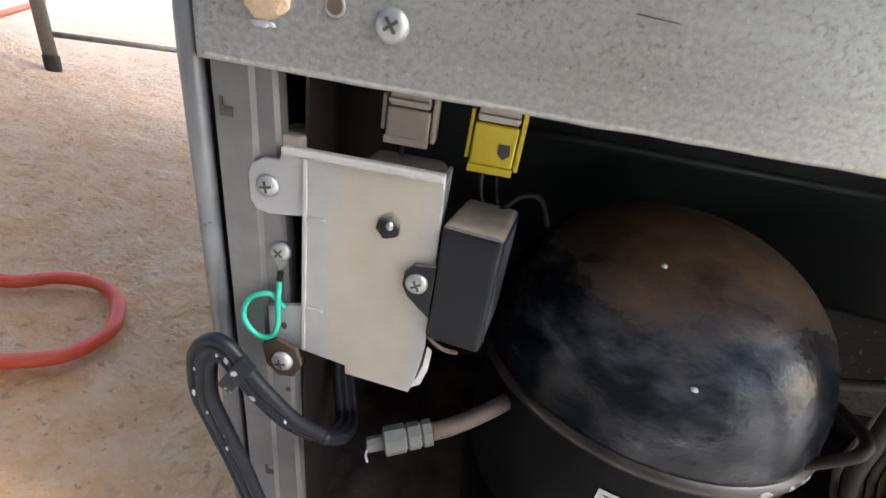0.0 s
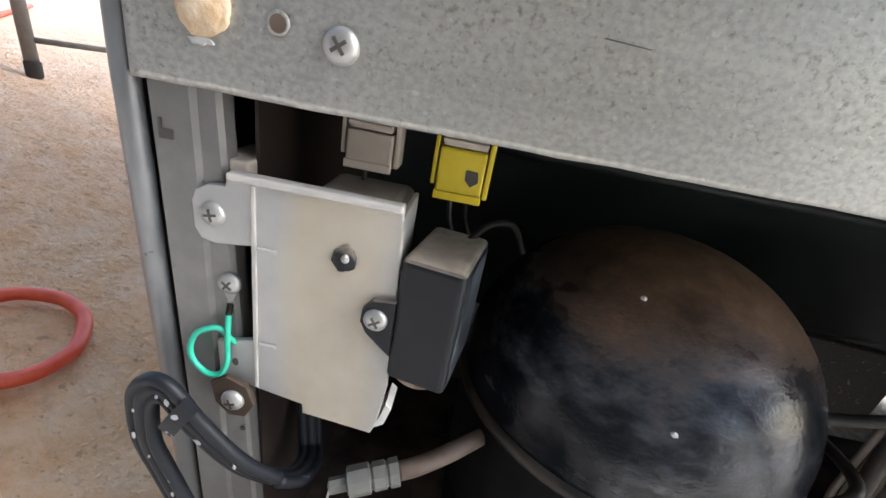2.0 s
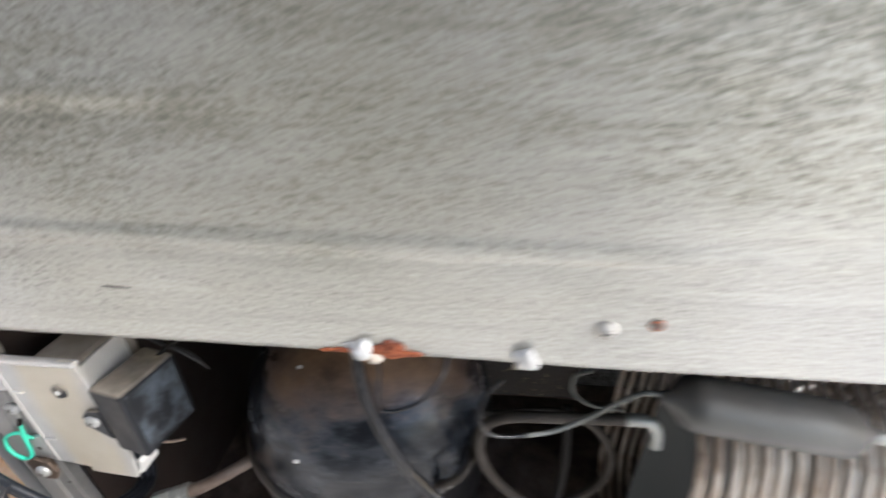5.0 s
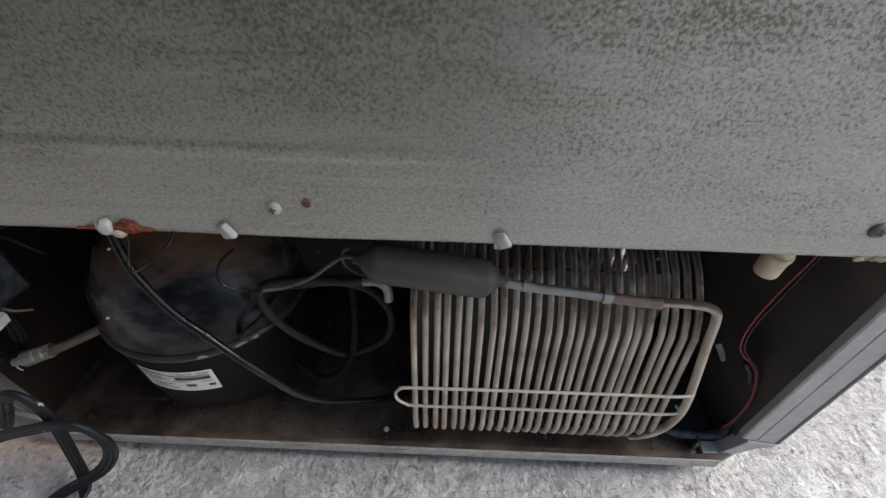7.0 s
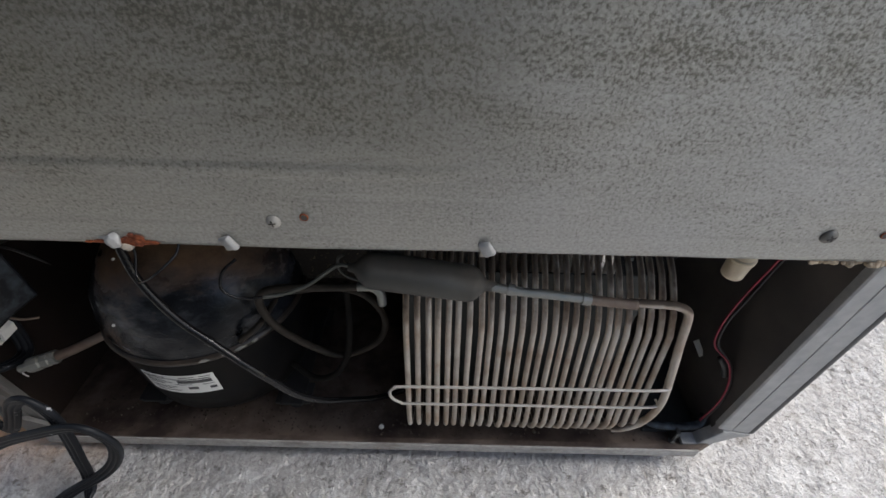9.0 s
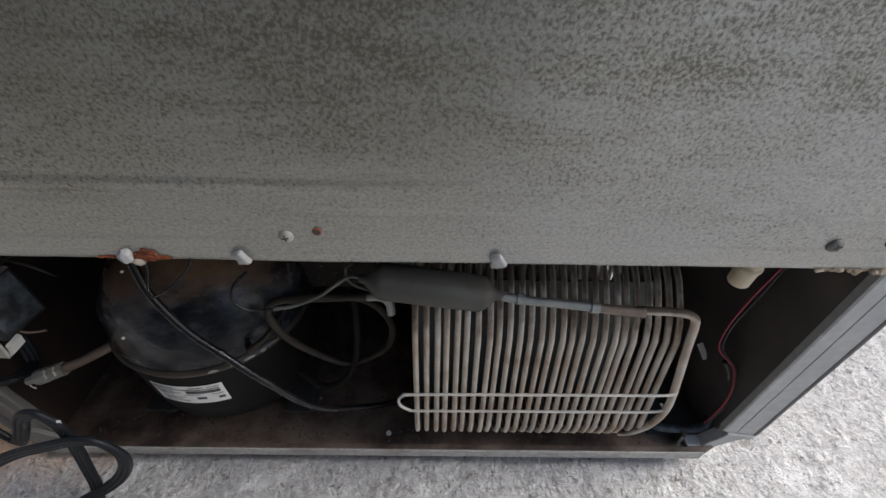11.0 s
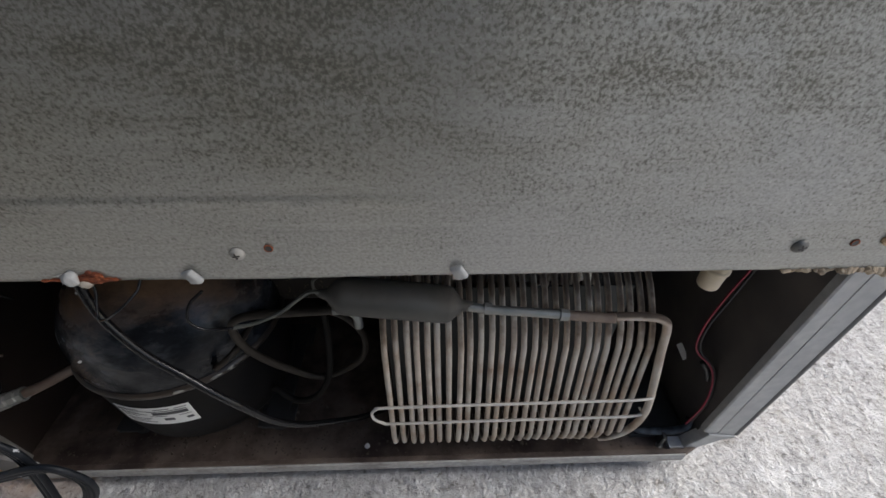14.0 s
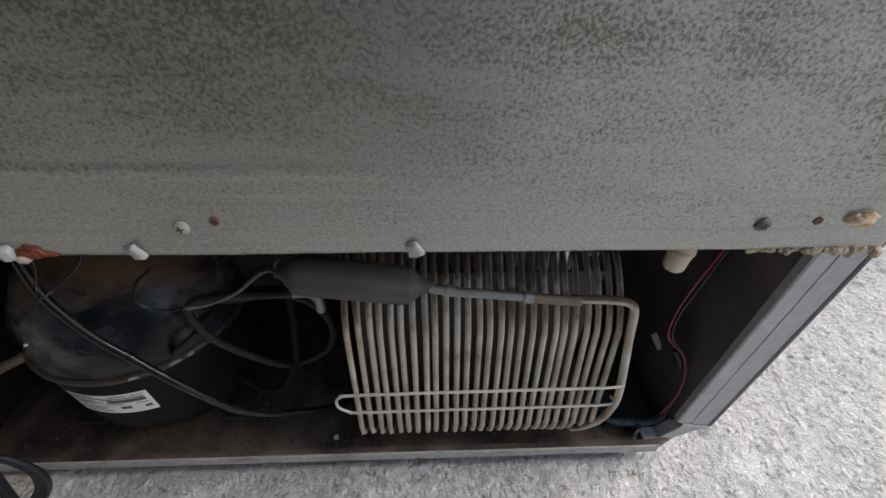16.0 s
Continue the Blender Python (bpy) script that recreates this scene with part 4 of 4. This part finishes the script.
part("end_tube", tube([(0.560, 0.0085, 0.2282), (0.590, 0.008, 0.2268), (0.6025, 0.0075, 0.2225), (0.6070, 0.0070, 0.2130), (0.6105, 0.005, 0.190), (0.6170, 0.001, 0.150), (0.6220, -0.002, 0.115), (0.6220, -0.002, 0.092), (0.6160, -0.002, 0.073), (0.6050, -0.001, 0.060), (0.5960, 0.001, 0.054)], 0.0031, 10), coil_mat, coil, "", True)
# dark sheet standing inside the loops, behind the front tubes
part("dark_sheet", box(0.398, 0.606, 0.058, 0.060, 0.0215, 0.205, 0.0005), dark_liner, coil, "dark upright sheet inside the coil")
for x in (0.43, 0.58):
    part("support_leg", box(x - 0.006, x + 0.006, 0.05, 0.075, 0.0192, 0.0215, 0.0005), dark_liner, coil)

# ---- filter drier with its thin pipe ----
drier = thing("filter_drier", "dull dark copper filter drier lying across the front of the coil", "filter drier")
axis_ = Vector((0.083, 0.0, -0.013))
m = Matrix.Translation((0.3735, 0.0105, 0.2532)) @ axis_.to_track_quat("Z", "Y").to_matrix().to_4x4()
part("canister", move(lathe([(0, -0.006), (0.0028, -0.006), (0.0034, -0.002), (0.0080, 0.002), (0.0118, 0.006), (0.0128, 0.010), (0.0130, 0.040), (0.0128, 0.076), (0.0118, 0.079), (0.0080, 0.083), (0.0040, 0.087), (0.0036, 0.094), (0, 0.094)], 32), m), drier_mat, drier, "", True)
out = part("outlet_pipe", tube([(0.462, 0.0100, 0.2395), (0.480, 0.0090, 0.2365), (0.505, 0.0085, 0.2340), (0.530, 0.0080, 0.2310)], 0.0033, 12), tube_pale, drier, "dull bare outlet pipe", True)
part("outlet_joint", tube([(0.474, 0.0095, 0.2378), (0.479, 0.0092, 0.2370)], 0.0043, 12), tube_pale, out)
part("outlet_joint", tube([(0.526, 0.0081, 0.2316), (0.532, 0.0079, 0.2306)], 0.0044, 12), tube_pale, out)
part("copper_pipe", tube([(0.530, 0.0080, 0.2310), (0.548, 0.0072, 0.2292), (0.565, 0.0064, 0.2280)], 0.0036, 12), tube_brown, drier, "brown copper end", True)
part("capillary", tube([(0.370, 0.0110, 0.2540), (0.361, 0.0120, 0.2540), (0.350, 0.0125, 0.2450), (0.338, 0.0110, 0.2355), (0.322, 0.0060, 0.2310), (0.3085, 0.0020, 0.2315)], 0.0013, 8), tube_dull, drier, "thin tarnished capillary pipe", True)
part("capillary_bend", tube([(0.3085, 0.0020, 0.2315), (0.2990, -0.0010, 0.2335), (0.2915, -0.0030, 0.2375), (0.2860, -0.0020, 0.2450), (0.2885, 0.0030, 0.2545), (0.2962, 0.0090, 0.2600)], 0.0010, 8), cable_mat, drier, "thin near-black pipe bend", True)

# ---- pipes between compressor and coil ----
suction = thing("suction_pipe", "looped dark refrigerant pipe beside the compressor", "pipe")
part("pipe_loop", tube([(0.275, 0.062, 0.172), (0.300, 0.060, 0.174), (0.335, 0.062, 0.178), (0.362, 0.061, 0.170), (0.378, 0.057, 0.146), (0.374, 0.054, 0.118), (0.355, 0.050, 0.103), (0.332, 0.045, 0.101), (0.308, 0.037, 0.130), (0.293, 0.029, 0.165), (0.288, 0.027, 0.190), (0.292, 0.027, 0.206), (0.306, 0.028, 0.212), (0.335, 0.029, 0.213), (0.366, 0.030, 0.214)], 0.0032, 10), loop_mat, suction, "", True)
part("pipe_end", tube([(0.366, 0.030, 0.214), (0.377, 0.030, 0.214), (0.383, 0.029, 0.208), (0.384, 0.027, 0.198)], 0.0036, 10), tube_pale, suction, "pale bare pipe end", True)
part("drop_pipe", tube([(0.346, 0.066, 0.180), (0.347, 0.052, 0.140), (0.342, 0.042, 0.104), (0.328, 0.037, 0.080), (0.308, 0.036, 0.074), (0.285, 0.045, 0.085)], 0.0032, 10), tube_dark, suction, "", True)
part("discharge_pipe", tube([(0.262, 0.024, 0.149), (0.268, 0.0180, 0.161), (0.2770, 0.0175, 0.1700), (0.284, 0.0300, 0.1720), (0.287, 0.07, 0.168)], 0.0026, 10), loop_mat, suction, "scuffed dull pipe stub", True)
cap = thing("capillary_coil", "thin tarnished capillary pipe bent in loose hooks", "pipe")
part("hook", tube([(0.352, 0.055, 0.2235), (0.345, 0.060, 0.2130), (0.346, 0.060, 0.1990), (0.358, 0.060, 0.1895), (0.378, 0.058, 0.1890)], 0.0012, 8), tube_dull, cap, "", True)


# ---- black cable down the front of the compressor ----
cable = thing("compressor_cable", "glossy black cable hanging from the panel edge past the compressor", "cable")
part("cable_jacket", tube([(0.2300, 0.016, 0.305), (0.2302, 0.009, 0.288), (0.2312, 0.003, 0.268), (0.2365, -0.003, 0.247), (0.2500, -0.008, 0.219), (0.2660, -0.0105, 0.1975), (0.2820, -0.0140, 0.1800), (0.2980, -0.0150, 0.1580), (0.312, -0.011, 0.128), (0.326, -0.001, 0.100), (0.343, 0.013, 0.075), (0.370, 0.030, 0.050), (0.40, 0.05, 0.035)], 0.0028, 12), cable_mat, cable, "", True)
part("cable_band", tube([(0.2645, -0.0103, 0.1992), (0.2675, -0.0107, 0.1960)], 0.0034, 12), cable_mat, cable, "shiny band", True)
part("inner_lead", tube([(0.2385, 0.006, 0.286), (0.2417, 0.0005, 0.2717), (0.2422, -0.0070, 0.2625), (0.2450, -0.0120, 0.2592), (0.2540, -0.0150, 0.2640), (0.2630, -0.0145, 0.2705), (0.2690, -0.0080, 0.2745), (0.2711, -0.0026, 0.2770), (0.2725, 0.006, 0.286)], 0.0008, 8), cable_mat, cable, "thin glossy black lead", True)

# ---- right end: plug, wires, tag, pan ----
plug = thing("drain_plug", "cream plastic drain stub under the compartment roof", "plug")
part("stub", move(lathe([(0.0, 0.2525), (0.0062, 0.2525), (0.0069, 0.2537), (0.0072, 0.262), (0.0074, 0.264), (0.0074, 0.311), (0, 0.311)], 24), Matrix.Translation((0.6225, 0.0140, 0))), plug_mat, plug, "", True)
part("collar", move(lathe([(0.0072, 0.2665), (0.0082, 0.2670), (0.0082, 0.2695), (0.0072, 0.2700)], 24), Matrix.Translation((0.6225, 0.0140, 0))), plug_mat, plug, "", True)
loom = thing("wire_pair", "thin red and black wires taped together, hanging down the inner side", "wires")
for dx, m_, name in ((0.0, red_wire, "red_wire"), (0.0035, black_wire, "black_wire")):
    part(name, tube([(0.684 + dx, 0.045, 0.270), (0.680 + dx, 0.045, 0.235), (0.674 + dx * 1.5, 0.044, 0.200), (0.672 + dx, 0.043, 0.165), (0.676 + dx, 0.040, 0.138), (0.692 + dx * 0.5, 0.032, 0.122), (0.697 + dx * 0.5, 0.024, 0.104), (0.697 + dx * 0.6, 0.018, 0.078), (0.692 + dx, 0.016, 0.045)], 0.0010, 8), m_, loom, "", True)
part("tape_wrap", tube([(0.6855, 0.036, 0.124), (0.6925, 0.033, 0.114), (0.6955, 0.030, 0.104)], 0.0026, 8), black_wire, loom, "", True)
tag_ = thing("paper_tag", "small white paper tag stuck on the dark liner", "tag")
part("slip", move(box(-0.0031, 0.0031, -0.0003, 0.0003, -0.0085, 0.0085), Matrix.Translation((0.6975, 0.072, 0.088)) @ Euler((radians(-48), radians(-14), radians(15))).to_matrix().to_4x4()), paper_mat, tag_)
for i, x in enumerate((0.648, 0.6565, 0.665)):
    part("chip", box(x - 0.0016, x + 0.0016, 0.1672, 0.1679, 0.1200, 0.1245), paper_mat, tag_)
pan = thing("drip_pan", "black plastic drip pan in the corner of the base tray", "pan")
part("pan_body", box(0.640, 0.6985, 0.014, 0.12, 0.0196, 0.0260, 0.002), rubber_mat, pan)
# rim coloured with the bluish sheen along its edge
part("pan_rim", sweep(curve([(0.636, 0.020, 0.043), (0.645, 0.014, 0.0395), (0.668, 0.012, 0.039), (0.690, 0.013, 0.0415), (0.697, 0.020, 0.049)], 8), [(-0.0011, -0.0036), (0.0011, -0.0036), (0.0013, 0.0034), (0.0, 0.0042), (-0.0013, 0.0034)], ref=(0, 1, 0.2)), sheen_plastic, pan, "black plastic rim with a bluish sheen painted in", True)
part("rear_plate", box(0.630, 0.6985, 0.168, 0.171, 0.0196, 0.145, 0.001), rubber_mat, pan)
part("pan_rib", box(0.667, 0.671, 0.004, 0.014, 0.020, 0.040, 0.001), rubber_mat, pan)
bolt_ = part("bolt", move(lathe([(0, 0.003), (0.0035, 0.003), (0.0042, 0.0015), (0.0042, 0), (0, 0)], 6), Matrix.Translation((0.668, 0.0045, 0.0205))), dull_screw, pan)
part("bolt_pin", move(lathe([(0, 0.016), (0.0012, 0.016), (0.0012, 0.0), (0, 0)], 10), Matrix.Translation((0.668, 0.0045, 0.0225))), tube_pale, bolt_)

# ---- dirt lying on the tray ----
bm = bmesh.new()
rnd = random.Random(5)
for i in range(1100):
    x, y = rnd.uniform(0.06, 0.69), abs(rnd.gauss(0.0, 0.024)) + 0.003
    s = rnd.uniform(0.0004, 0.0019) * (1.6 if rnd.random() < 0.06 else 1)
    m = Matrix.Translation((x, min(y, 0.15), 0.0212 + s * 0.3)) @ Euler((rnd.uniform(0, 6), rnd.uniform(0, 6), rnd.uniform(0, 6))).to_matrix().to_4x4() @ Matrix.Diagonal((s, s * rnd.uniform(0.5, 1), s * rnd.uniform(0.4, 0.9), 1))
    bmesh.ops.create_icosphere(bm, subdivisions=1, radius=1, matrix=m)
tagged(part("tray_dirt", bm, debris_mat), "crumbs of dry dirt scattered on the tray", "dirt", kind="stuff")
peb = thing("pebble", "pale crumb of mortar lying on the base tray", "pebble")
part("crumb", blob(0.372, 0.012, 0.0232, 0.0026, 0.0024, 0.0024, 0.4, 41, 3), white_plastic, peb)

# ---- yard: red hose, stool ----
hose = thing("red_hose", "red rubber hose looped on the concrete ground", "hose")
pts = [(-1.45, 1.35), (-1.21, 1.03), (-1.05, 0.80), (-0.80, 0.45), (-0.52, 0.19), (-0.38, 0.125), (-0.293, 0.149), (-0.268, 0.175), (-0.240, 0.186), (-0.212, 0.176), (-0.193, 0.149), (-0.190, 0.130), (-0.196, 0.105), (-0.222, 0.082), (-0.28, 0.05), (-0.40, 0.01), (-0.7, -0.02), (-1.2, -0.1)]
part("hose_run", tube([(x, y, rise(x) + 0.0055) for x, y in pts], 0.0060, 14), hose_mat, hose, "", True)
stool = thing("metal_stool", "grey tubular metal stool with rubber feet on the ground", "stool")
F = [(-0.747, 0.668), (-0.44, 0.93), (-0.94, 0.73), (-1.25, 0.47)]
mid_ = Vector((-0.845, 0.70))
for x, y in F:
    z = rise(x)
    top = Vector((x, y)).lerp(mid_, 0.16)
    leg = part("leg", tube([(x, y, z + 0.005), (top.x, top.y, z + 0.42)], 0.0115, 14, 2), stool_mat, stool, "", True)
    part("rubber_foot", move(lathe([(0, 0.026), (0.0135, 0.024), (0.0135, 0.002), (0.0125, -0.004), (0, -0.004)], 18), Matrix.Translation((x, y, z))), rubber_mat, leg)
for (x0, y0), (x1, y1) in ((F[0], F[1]), (F[2], F[3])):
    a, b = Vector((x0, y0)).lerp(mid_, 0.03), Vector((x1, y1)).lerp(mid_, 0.03)
    part("cross_bar", tube([(a.x, a.y, rise(x0) + 0.062), (b.x, b.y, rise(x0) + 0.055)], 0.0055, 10, 2), stool_mat, stool, "", True)
part("seat", box(mid_.x - 0.17, mid_.x + 0.17, mid_.y - 0.17, mid_.y + 0.17, 0.555, 0.58, 0.01), stool_mat, stool)
cap_ = thing("plastic_cap", "short white plastic tube end lying on the concrete", "plastic cap")
m = Matrix.Translation((0.6077, -0.0697, 0.0065)) @ Euler((0, radians(86), radians(70))).to_matrix().to_4x4()
part("cap_body", move(lathe([(0.0045, 0.0), (0.0062, 0.0), (0.0062, 0.012), (0.0070, 0.013), (0.0070, 0.020), (0.0045, 0.020)], 20), m), white_plastic, cap_, "", True)
